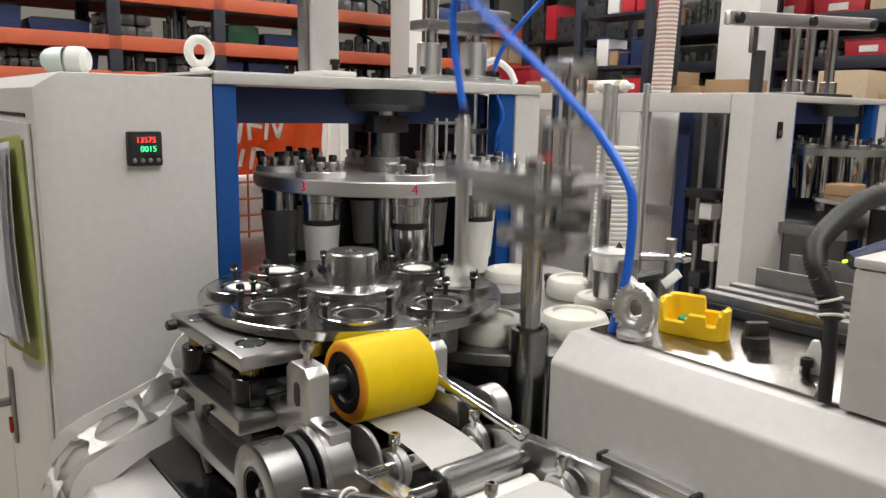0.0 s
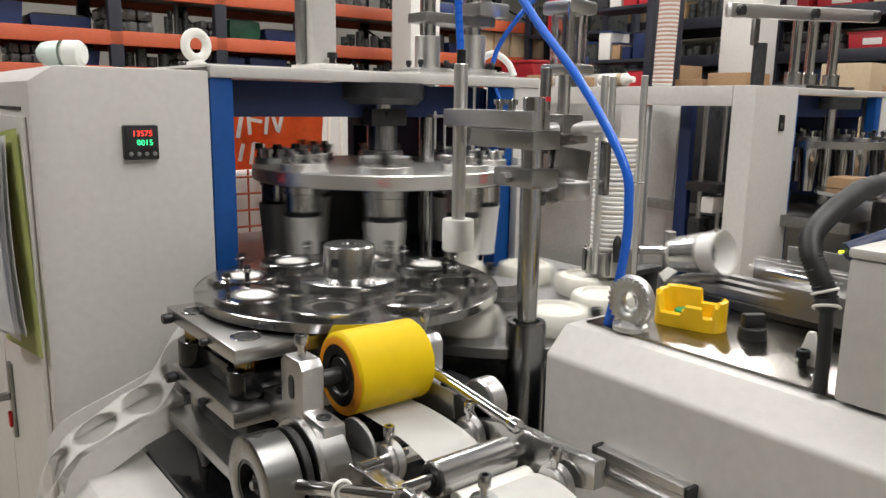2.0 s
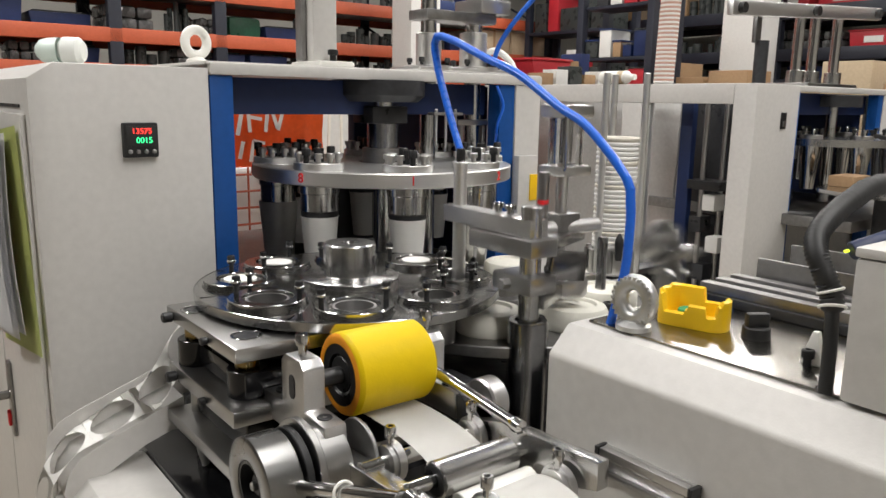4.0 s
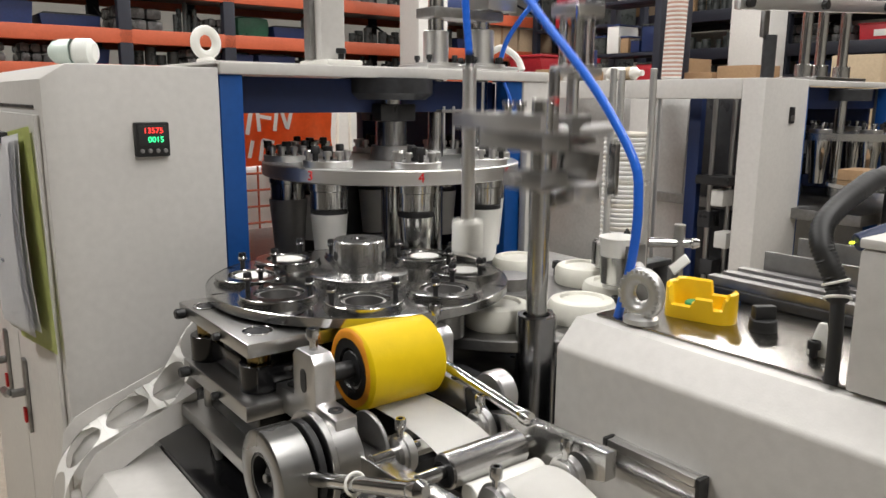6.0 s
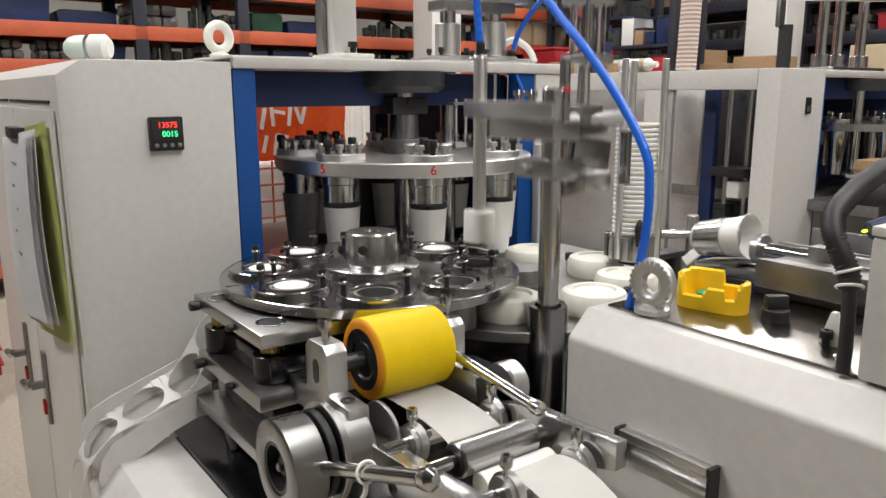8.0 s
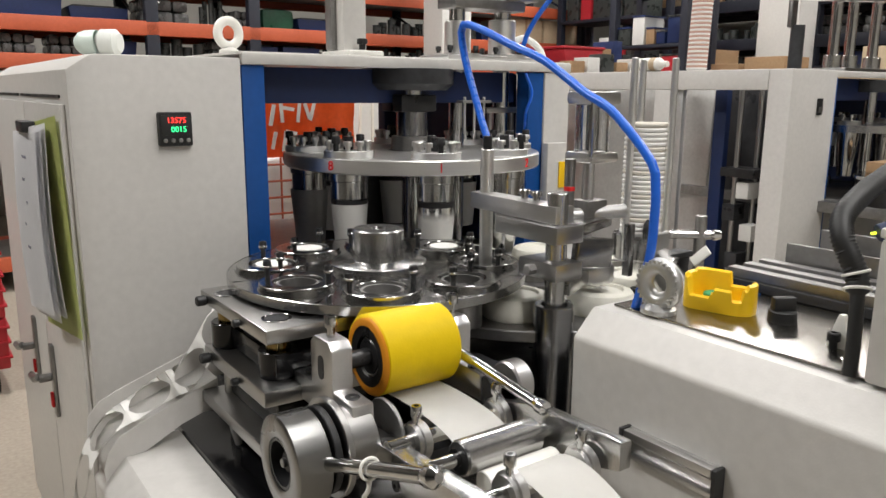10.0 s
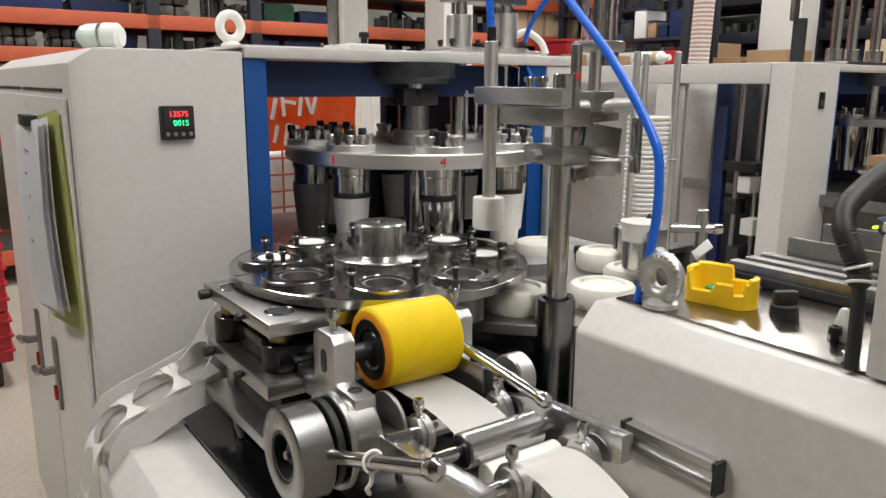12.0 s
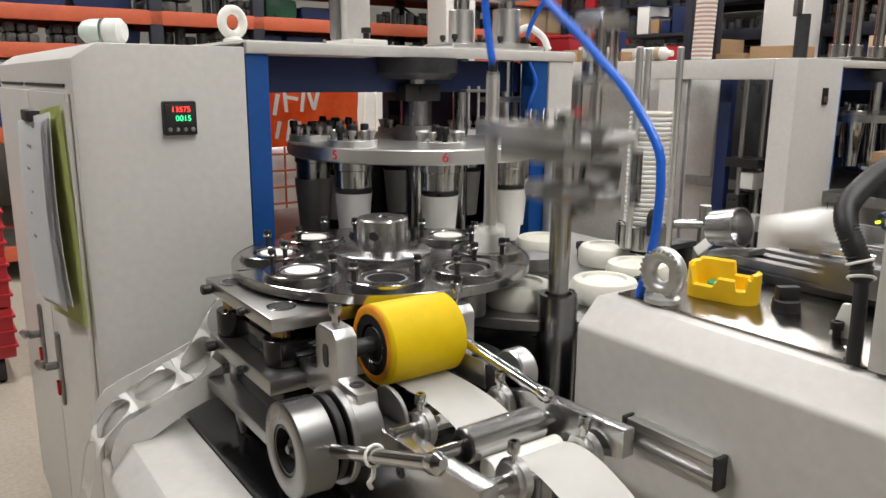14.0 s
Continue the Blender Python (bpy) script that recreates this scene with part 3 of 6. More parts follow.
def bottom_disc():
    t = thing("bottom_forming_disc", (D.x, D.y, 1.065), "polished steel eight-pocket disc above the die plate", "indexing disc")
    # disc with eight holes: one ring sector per pocket
    bm = bmesh.new()
    seg = 24
    for z, flip in ((1.066, False), (1.051, True)):
        for k in range(8):
            a0 = radians(D_A + 45 * k)
            c = turn_at(D, D_S, D_A + 45 * k, z)
            outer = []
            for j in range(seg):
                b = 2 * math.pi * j / seg
                d = Vector((math.cos(a0 + b), math.sin(a0 + b), 0))
                # far point: the wedge between the two half angles, the rim and the bore
                best = 1e9
                for s in (-1, 1):
                    n = Vector((-math.sin(a0 + s * math.pi / 8), math.cos(a0 + s * math.pi / 8), 0)) * s
                    q = d.dot(n)
                    if q > 1e-6:
                        best = min(best, -(c - Vector((D.x, D.y, z))).dot(n) / q)
                p = c - Vector((D.x, D.y, z))
                bb, cc = p.dot(d), p.length_squared
                best = min(best, -bb + math.sqrt(bb * bb - cc + D_R * D_R))
                q = bb * bb - cc + 0.05 ** 2
                if q > 0 and -bb - math.sqrt(q) > 0:
                    best = min(best, -bb - math.sqrt(q))
                outer.append((bm.verts.new(c + d * best), bm.verts.new(c + d * 0.030)))
            for j in range(seg):
                i = (j + 1) % seg
                bm.faces.new((outer[j][0], outer[i][0], outer[i][1], outer[j][1]))
    bmesh.ops.remove_doubles(bm, verts=bm.verts, dist=0.0003)
    part("plate", bm, DISC, t)
    part("rim", pipe((D.x, D.y, 1.0505), (D.x, D.y, 1.0665), D_R + 0.0015, D_R - 0.001, 96), DISC, t)
    h = part("hub", lathe((D.x, D.y, 1.066), (D.x, D.y, 1.135), [(0, 0.086), (0.14, 0.086), (0.17, 0.083), (0.17, 0.049), (0.2, 0.0455), (0.96, 0.0455), (1, 0.043), (1, 0.015), (0.93, 0.013), (0.93, 0)], 48), TURNED, t)
    for k in (0, 3):
        d = Vector((math.cos(radians(D_A + 45 * k - 22)), math.sin(radians(D_A + 45 * k - 22)), 0))
        part("set_screw", rod(Vector((D.x, D.y, 1.108)) + d * 0.03, Vector((D.x, D.y, 1.108)) + d * 0.046, 0.009, 18), BLACK, h)
    for k in range(8):
        c = turn_at(D, D_S, D_A + 45 * k, 0)
        r = part("pocket_ring", lathe((c.x, c.y, 1.066), (c.x, c.y, 1.0755), [(0, 0.030), (0, 0.064), (0.35, 0.064), (0.35, 0.0615), (0.88, 0.0615), (1, 0.0605), (1, 0.041), (0.9, 0.040), (0.45, 0.0395), (0.45, 0.030), (0, 0.030)], 48), DISC, t, smooth=25)
        part("pocket_bore", lathe((c.x, c.y, 0.995), (c.x, c.y, 1.072), [(0, 0.0285), (0, 0.034), (1, 0.034), (1, 0.030), (0, 0.0285)], 32), DULL, r)
        for s in (-1, 1):
            p = turn_at(c, 0.054, D_A + 45 * k + 90 * s + 22, 0)
            part("screw", socket_screw((p.x, p.y, 1.0755), (p.x, p.y, 1.104), 0.0068), BLACK, r, "black socket screw")
            part("screw_washer", pipe((p.x, p.y, 1.092), (p.x, p.y, 1.0965), 0.0078, 0.004, 14), CHROME, r)
    bottoms = []
    for k in range(8):
        c = turn_at(D, D_S, D_A + 45 * k, 0)
        bm = lathe((c.x, c.y, 1.066), (c.x, c.y, 1.0745), [(0.85, 0), (0.85, 0.024), (0, 0.0255), (0, 0.027), (1, 0.0280), (1, 0)], 36)
        bottoms.append(part("cup_bottom", bm, PAPER, t, "white paper cup bottom in a pocket"))
    return t, bottoms


disc, bottoms = bottom_disc()


def curling_disc():
    t = thing("curling_disc", (E.x, E.y, 0.99), "dull steel disc carrying round white nylon dies", "indexing disc")
    part("plate", lathe((E.x, E.y, 0.968), (E.x, E.y, 0.988), [(0, 0), (0, E_R - 0.002), (0.1, E_R), (0.9, E_R), (1, E_R - 0.002), (1, 0)], 72), DULL, t)
    part("hub", lathe((E.x, E.y, 0.988), (E.x, E.y, 1.03), [(0, 0), (0, 0.07), (0.4, 0.07), (0.45, 0.045), (1, 0.043), (1, 0)], 36), DULL, t)
    for k in range(8):
        c = turn_at(E, E_S, -48 + 45 * k, 0)
        d = part("nylon_die", lathe((c.x, c.y, 0.988), (c.x, c.y, 1.030), [(0, 0), (0, 0.058), (0.12, 0.061), (0.70, 0.061), (0.92, 0.056), (1, 0.048), (1, 0.040), (0.88, 0.037), (0.88, 0)], 40), NYLON_OLD, t)
        p = turn_at(E, E_S + 0.02, -48 + 45 * k + 22.5, 0)
        part("stop_screw", socket_screw((p.x, p.y, 0.988), (p.x, p.y, 1.02), 0.011), BLACK, t, "black screw")
    return t


curl = curling_disc()


# ---------------------------------------------------------------- die set with plates
def die_set():
    t = thing("punch_die_set", (0.1, -0.4, 0.84), "three ground steel die plates on black pillars", "die set")
    for name, z0, z1, x0, y0, y1, mat in (("top_plate", 1.024, 1.0455, -0.022, -0.551, -0.27, STEEL), ("middle_plate", 0.934, 0.958, -0.03, -0.556, -0.30, STEEL), ("bottom_plate", 0.856, 0.876, -0.035, -0.60, -0.29, STEEL)):
        p = part(name, box((x0, y0, z0), (0.30, y1, z1), 0.003), mat, t)
        for yy, r in ((y1 - 0.03, 0.0085), (y0 + 0.10, 0.006)) if name != "bottom_plate" else ():
            part("stop_bolt", rod((x0 - 2 * r, yy, (z0 + z1) / 2 - 0.002), (x0, yy, (z0 + z1) / 2 - 0.002), r, 14, edge=0.002), BLACK, p, "black bolt")
    for x, y in ((0.016, -0.50), (0.006, -0.325), (0.20, -0.50)):
        part("counterbore", pipe((x, y, 1.0458), (x, y, 1.0468), 0.0225, 0.018, 28), CHROME, t)
        part("counterbore_floor", rod((x, y, 1.0457), (x, y, 1.0463), 0.018, 24), SOOT, t)
        part("guide_pillar", rod((x, y, 0.86), (x, y, 1.03), 0.013, 20), STEEL, t)
        part("ball_cage", rod((x, y, 1.0), (x, y, 1.0235), 0.0175, 24), BRASS, t, "brass ball cage")
        part("guide_bush", rod((x, y, 0.958), (x, y, 1.0), 0.029, 24), GLOSSB, t)
    part("die_block", box((0.0, -0.53, 0.962), (0.26, -0.33, 0.998), 0.004), GLOSSB, t)
    part("lower_block", box((0.0, -0.53, 0.876), (0.26, -0.30, 0.933), 0.006), GLOSSB, t)
    part("under_block", box((0.005, -0.57, 0.80), (0.26, -0.30, 0.8555), 0.006), GLOSSB, t)
    part("pipe_elbow", sweep(curve_points([(-0.004, -0.37, 0.80), (-0.012, -0.37, 0.835), (-0.004, -0.37, 0.85)], 10), 0.006, 8), GALV, t)
    for x, y in ((0.0, -0.53), (0.02, -0.33)):
        part("leg", rod((x, y, 0.70), (x, y, 0.855), 0.012), BLACK, t)
    return t


die_set()


def scrap_chute():
    t = thing("scrap_chute", (-0.12, -0.25, 0.70), "bent cream sheet-metal chute below the die plate", "chute")
    floor_line = [(-0.008, 0.8922), (-0.0731, 0.8671), (-0.138, 0.8416), (-0.1717, 0.8265), (-0.1915, 0.8009), (-0.1984, 0.7755)]
    low = [(-0.008, 0.8446), (-0.0731, 0.8225), (-0.1415, 0.7865), (-0.1717, 0.7679), (-0.1868, 0.7575), (-0.1961, 0.7516)]
    high = [(-0.008, 0.9289), (-0.0731, 0.9045), (-0.1543, 0.8756), (-0.1845, 0.8616), (-0.2031, 0.8396), (-0.2077, 0.8024)]
    part("back_cheek", prism(floor_line + high[::-1], "y", -0.2141, -0.2119), PAINT, t)
    part("front_cheek", prism(low + floor_line[::-1], "y", -0.2918, -0.2896), PAINT, t)
    bm = bmesh.new()
    a = [bm.verts.new((x, -0.2896, z - 0.002)) for x, z in floor_line]
    b = [bm.verts.new((x, -0.2141, z - 0.002)) for x, z in floor_line]
    for i in range(len(a) - 1):
        bm.faces.new((a[i], a[i + 1], b[i + 1], b[i]))
    bmesh.ops.solidify(bm, geom=bm.faces[:], thickness=0.002)
    part("trough", bm, PAINT, t)
    return t


scrap_chute()

# the waste strip runs round as a belt of short rigid lengths: down the chute, over its lip, and back inside the stand
PITCH, SLICES = 0.082, 6
STRIP_KEYS = [(0.12, 1.0), (0.06, 0.99), (0.012, 0.962), (-0.044, 0.883), (-0.0847, 0.8674), (-0.138, 0.8465), (-0.1775, 0.8302), (-0.2112, 0.7911), (-0.2286, 0.7365), (-0.2402, 0.6668), (-0.2402, 0.5797), (-0.23, 0.58), (-0.18, 0.5), (-0.1, 0.48), (0, 0.53), (0.06, 0.64), (0.12, 0.78), (0.17, 0.88), (0.17, 0.97)]


def strip_path():
    """The closed way of the strip as even points, its length a whole number of pitches."""
    keys = [Vector((x, 0, z)) for x, z in STRIP_KEYS]
    pts = curve_points(keys + keys[:1], 600)
    run = [0.0]
    for p, q in zip(pts, pts[1:]):
        run.append(run[-1] + (q - p).length)
    return pts, run


def punched_strip():
    t = thing("punched_paper_strip", (0, 0, 0), "white waste paper strip with round punched holes", "paper strip")
    pts, run = strip_path()
    n = int(run[-1] / PITCH)
    step = run[-1] / n
    half, r = 0.0380, 0.0355
    meshes = []
    for j in range(SLICES):
        w = step / SLICES
        for edge in (-1, 1):
            bm = bmesh.new()
            cols = []
            for k in range(7):
                u = (j + k / 6) * w - step / 2
                hole = math.sqrt(max(0.0, r * r - u * u))
                off = (k / 6 - 0.5) * w * 1.02
                cols.append([bm.verts.new((0, edge * y, off)) for y in (half, max(hole, 0.0002))])
            for a, b in zip(cols, cols[1:]):
                bm.faces.new((a[0], b[0], b[1], a[1]))
            bmesh.ops.solidify(bm, geom=bm.faces[:], thickness=0.0006)
            meshes.append(to_mesh("strip_length", bm, PAPER))
    rows = []
    for i in range(n * SLICES):
        for edge in (0, 1):
            ob = new("strip_length", meshes[2 * (i % SLICES) + edge])
            ob.parent = t
            rows.append((ob, (i + 0.5) * step / SLICES))
    return rows, pts, run, step


strip_rows, strip_pts, strip_run, strip_step = punched_strip()


def strip_pose(s):
    """Pose of a strip length at the distance s along its way, leaning on the chute's back cheek."""
    s %= strip_run[-1]
    i = bisect_run(s)
    f = (s - strip_run[i]) / max(1e-9, strip_run[i + 1] - strip_run[i])
    p = strip_pts[i].lerp(strip_pts[i + 1], f)
    d = (strip_pts[i + 1] - strip_pts[i]).normalized()
    lean = 0.0
    if p.z > 0.74 and p.x < 0.04:
        lean = max(0.0, min(1.0, (p.x + 0.195) / 0.14)) * radians(17)
    side = Vector((0, 1, 0))
    side = side * math.cos(lean) + Vector((0, 0, 1)) * math.sin(lean)
    normal = side.cross(d).normalized()
    side = d.cross(normal)
    m = Matrix((normal, side, d)).transposed().to_4x4()
    return Matrix.Translation((p.x, -0.2535, p.z + 0.004 + 0.037 * math.sin(lean))) @ m


def bisect_run(s):
    lo, hi = 0, len(strip_run) - 2
    while lo < hi:
        mid = (lo + hi + 1) // 2
        if strip_run[mid] <= s:
            lo = mid
        else:
            hi = mid - 1
    return lo


# ---------------------------------------------------------------- paper feed
def feed_unit():
    t = thing("paper_feed_frame", (0.15, -0.75, 0.72), "machined steel paper feed frame with levers and wheel", "feed unit")
    L, R = 0.066, 0.250
    # side plates, falling towards the infeed
    for x, name, end, top in ((L, "side_plate", -0.937, 0.944), (R, "side_plate", -0.966, 0.972)):
        out = [(-0.56, 0.80), (-0.56, 0.936), (-0.70, 0.932), (-0.80, top - 0.008), (end, top), (end, top - 0.036), (-0.84, top - 0.07), (-0.72, 0.80)]
        p = part(name, prism(out, "x", x - (0.019 if x == L else 0.010), x + 0.010, 0.002), ROD, t)
        for yy, zz in ((-0.70, 0.90), (-0.665, 0.90), (-0.78, 0.895), (-0.93, 0.905)):
            part("bore", pipe((x - (0.0215 if x == L else 0.0125), yy, zz), (x - (0.0185 if x == L else 0.0095), yy, zz), 0.008, 0.003, 18), BLACK, p)
    # bearing blocks of the yellow roller
    for x0, x1 in ((0.026, 0.058), (0.233, 0.258)):
        out = [(-0.712, 0.937), (-0.708, 0.977), (-0.654, 0.979), (-0.654, 1.035), (-0.643, 1.046), (-0.602, 1.046), (-0.590, 1.035), (-0.590, 0.976), (-0.532, 0.974), (-0.530, 0.937)]
        b = part("bearing_block", prism(out, "x", x0, x1, 0.003), ALU, t, "bright aluminium bearing block")
        xm = (x0 + x1) / 2
        part("adjusting_screw", socket_screw((xm, -0.622, 1.046), (xm, -0.622, 1.076), 0.0095), CHROME, b)
        for yy in (-0.680, -0.562):
            part("foot_screw", pipe((xm, yy, 0.976), (xm, yy, 0.9795), 0.0105, 0.004, 18), BLACK, b)
        bm = bmesh.new()
        for s in (-1, 1):
            lathe((x0 - 0.0008, -0.622, 1.005 + s * 0.009), (x0 + 0.001, -0.622, 1.005 + s * 0.009), [(0, 0), (0, 0.008), (1, 0.008), (1, 0)], 18, bm)
        box((x0 - 0.0009, -0.630, 0.996), (x0 + 0.001, -0.614, 1.014), 0, bm)
        part("slot", bm, BLACK, b, "dark adjusting slot")
    # hand wheel and its lever on the left
    w = part("hand_wheel", lathe((-0.066, -0.684, 0.916), (-0.020, -0.684, 0.916), [(0.75, 0.0), (0.75, 0.034), (0.03, 0.034), (0.0, 0.036), (0.0, 0.059), (0.04, 0.062), (0.96, 0.062), (1, 0.060), (1, 0)], 64), WHEEL, t, "turned steel hand wheel")
    part("hub_recess", rod((-0.034, -0.684, 0.916), (-0.030, -0.684, 0.916), 0.0335, 36), GLOSSB, w)
    part("hub_sleeve", pipe((-0.064, -0.684, 0.916), (-0.034, -0.684, 0.916), 0.0336, 0.029, 36), SOOT, w)
    part("hub_nut", rod((-0.056, -0.684, 0.916), (-0.034, -0.684, 0.916), 0.014, 6), BLACK, w)
    part("hub_screw", rod((-0.062, -0.684, 0.916), (-0.05, -0.684, 0.916), 0.006, 12), DULL, w)
    part("rear_flange", rod((-0.014, -0.684, 0.920), (-0.004, -0.684, 0.920), 0.058, 48), BLACK, w)
    part("rear_flange", rod((0.0, -0.684, 0.920), (0.010, -0.684, 0.920), 0.066, 48), STEEL, w)
    part("rear_flange", rod((0.014, -0.684, 0.920), (0.054, -0.684, 0.920), 0.050, 48), STEEL, w)
    lv = part("lever", rod((-0.030, -0.700, 0.916), (0.0, -0.925, 0.986), 0.0092, 18), CHROME, t, "polished lever")
    part("lever_knob", lathe((-0.002, -0.913, 0.982), (0.001, -0.937, 0.990), [(0, 0.0085), (0.3, 0.0125), (0.7, 0.0125), (1, 0.006), (1, 0)], 18), CHROME, lv)
    tie = [Vector((-0.014, -0.822, 0.954)) + 0.0125 * (Vector((1, 0, 0)) * math.cos(a) + Vector((0, 0.2, 0.98)) * math.sin(a)) for a in [2 * math.pi * i / 20 for i in range(20)]]
    part("cable_tie", sweep(tie, 0.002, 6, closed=True), NYLON, lv, "white cable tie")
    part("tie_tail", sweep(curve_points([(-0.016, -0.824, 0.943), (-0.02, -0.828, 0.932), (-0.022, -0.822, 0.922), (-0.016, -0.817, 0.912)], 12), 0.003, 6), NYLON, lv)
    # cross rods with paper guide collars
    for y, z, x0, x1, xc in ((-0.754, 0.932, 0.05, 0.27, (0.094, 0.226)), (-0.920, 0.930, 0.06, 0.28, (0.110, 0.222))):
        r = part("cross_rod", rod((x0, y, z), (x1, y, z), 0.0105, 20), CHROME, t)
        for x in xc:
            c = part("guide_collar", lathe((x - 0.008, y, z), (x + 0.010, y, z), [(0, 0.0105), (0, 0.022), (0.35, 0.022), (0.37, 0.026), (0.93, 0.026), (1, 0.025), (1, 0.0105)], 32), ALU, r)
            part("collar_screw", socket_screw((x, y, z + 0.02), (x, y, z + 0.048), 0.0075), CHROME, c)
    # small steel roller over the paper
    s = part("guide_roller", lathe((0.100, -0.838, 0.940), (0.220, -0.838, 0.940), [(0, 0), (0, 0.020), (0.02, 0.0225), (0.98, 0.0225), (1, 0.020), (1, 0)], 36), TURNED, t, "dark ended steel guide roller")
    part("end_cap", pipe((0.0985, -0.838, 0.940), (0.1005, -0.838, 0.940), 0.0205, 0.009, 30), BLACK, s)
    part("roller_shaft", rod((0.06, -0.838, 0.940), (0.255, -0.838, 0.940), 0.0085, 18), CHROME, s)
    part("nylon_roller", rod((0.115, -0.868, 0.915), (0.23, -0.868, 0.915), 0.016, 28), NYLON, t, "white nylon roller")
    # tension lever on the far side
    tl = part("tension_lever", rod((0.232, -0.64, 1.000), (0.240, -0.830, 0.970), 0.008, 18), CHROME, t, "slim polished tension lever")
    part("lever_tip", lathe((0.2397, -0.820, 0.972), (0.2405, -0.841, 0.968), [(0, 0.008), (0.3, 0.0105), (0.8, 0.010), (1, 0.004), (1, 0)], 18), CHROME, tl)
    # gears behind the far side plate
    for y, z, r in ((-0.715, 0.955, 0.034), (-0.70, 0.925, 0.05)):
        part("gear_wheel", lathe((0.275, y, z), (0.305, y, z), [(0, 0), (0, r - 0.003), (0.1, r), (0.9, r), (1, r - 0.003), (1, 0)], 40), ALU, t)
    part("gear_box", box((0.262, -0.69, 0.84), (0.33, -0.58, 0.955), 0.005), SOOT, t)
    part("guide_flange", rod((0.078, -0.70, 0.925), (0.084, -0.70, 0.925), 0.048, 40), DULL, t)
    part("dark_guide", prism([(-0.60, 0.955), (-0.72, 0.975), (-0.80, 0.91), (-0.80, 0.88), (-0.60, 0.88)], "x", 0.236, 0.246, 0.001), SOOT, t)
    return t


feed_unit()


def yellow_roller():
    t = thing("yellow_feed_roller", (0.165, -0.622, 1.006), "yellow polyurethane feed roller with orange worn rim", "roller")
    a, b, c = (0.098, -0.622, 1.008), (0.226, -0.622, 1.008), 0.059
    part("tread", lathe(a, b, [(0.0, 0.046), (0, c - 0.006), (0.012, c - 0.003), (0.04, c), (0.96, c), (0.988, c - 0.003), (1, c - 0.006), (1, 0.046)], 64), YELLOW, t)
    part("worn_rim", lathe((0.0972, -0.622, 1.006), (0.1035, -0.622, 1.006), [(0, 0.044), (0, c - 0.006), (0.25, c - 0.0035), (0.5, c - 0.0015), (0.5, c - 0.003), (0.5, 0.044)], 64), ORANGE_PU, t, "orange worn edge")
    core = part("core", pipe((0.0985, -0.622, 1.006), (0.2255, -0.622, 1.006), 0.0470, 0.030, 48), BLACK, t)
    part("bearing", pipe((0.101, -0.622, 1.006), (0.115, -0.622, 1.006), 0.0305, 0.012, 40), CHROME, core)
    part("bearing_seal", pipe((0.0995, -0.622, 1.006), (0.114, -0.622, 1.006), 0.0255, 0.012, 40), BLACK, core)
    part("axle", lathe((0.045, -0.622, 1.006), (0.25, -0.622, 1.006), [(0, 0), (0, 0.010), (0.06, 0.0125), (1, 0.0125), (1, 0)], 24), BLACK, t)
    return t


roller = yellow_roller()


def paper_web():
    """The white paper strip from the infeed, under the rollers, to the dies."""
    t = thing("paper_web", (0.165, -0.85, 0.90), "white paper strip running through the feed rollers", "paper strip")
    keys = [(-0.50, 0.944), (-0.58, 0.944), (-0.64, 0.949), (-0.70, 0.950), (-0.76, 0.945), (-0.80, 0.934), (-0.838, 0.916), (-0.87, 0.922), (-0.90, 0.940), (-0.935, 0.944), (-0.98, 0.932), (-1.04, 0.90), (-1.10, 0.84), (-1.16, 0.76)]
    pts = curve_points([(0, y, z) for y, z in keys], 80)
    bm = bmesh.new()
    rows = []
    for i, p in enumerate(pts):
        half = 0.044
        rows.append([bm.verts.new((0.168 + half * s, p.y, p.z + 0.0)) for s in (-1, -0.5, 0, 0.5, 1)])
    for a, b in zip(rows, rows[1:]):
        for k in range(4):
            bm.faces.new((a[k], b[k], b[k + 1], a[k + 1]))
    bmesh.ops.solidify(bm, geom=bm.faces[:], thickness=0.0006)
    part("strip", bm, PAPER, t)
    part("slack_loop", sweep(curve_points([(0.168, -0.868, 0.918), (0.168, -0.872, 0.925)], 4), 0.004, 8), PAPER_EDGE, t)


paper_web()


# ---------------------------------------------------------------- side table with its cover
def side_housing():
    t = thing("side_drive_housing", (0.6, -1.2, 0), "cream chamfered drive housing with a steel cover plate", "housing")
    prof = [(0.370, 0.05), (0.370, 1.022), (0.409, 1.062), (0.98, 1.062), (0.98, 0.05)]
    part("body", prism([(x, z) for x, z in prof], "y", -2.6, -0.755, 0.006), PAINT, t)
    part("cover_plate", box((0.432, -2.4, 1.0622), (0.93, -0.775, 1.0665), 0.002), COVER, t, "brushed steel cover")
    part("end_vent", box((0.40, -0.7555, 0.80), (0.60, -0.7535, 0.96), 0), BLACK, t)
    # pull handle on its flank
    h = part("recessed_handle", box((0.364, -1.018, 0.884), (0.3705, -0.872, 0.926), 0.003), ALU, t, "long aluminium pull handle")
    part("grip", prism([(0.350, 0.926), (0.3635, 0.926), (0.3635, 0.912), (0.357, 0.909), (0.350, 0.915)], "y", -1.014, -0.876, 0.0015), ALU, h)
    for y in (-1.0185, -0.8715):
        part("end_cap", box((0.349, y - 0.003, 0.883), (0.3695, y + 0.003, 0.927), 0.0015), RUBBER, h, "black end cap")
    part("lower_lip", box((0.356, -1.014, 0.884), (0.3638, -0.876, 0.892), 0.002), ALU, h)
    part("cover_bolt", socket_screw((0.452, -1.112, 1.066), (0.452, -1.112, 1.078), 0.010), CHROME, t)
    return t


side_housing()


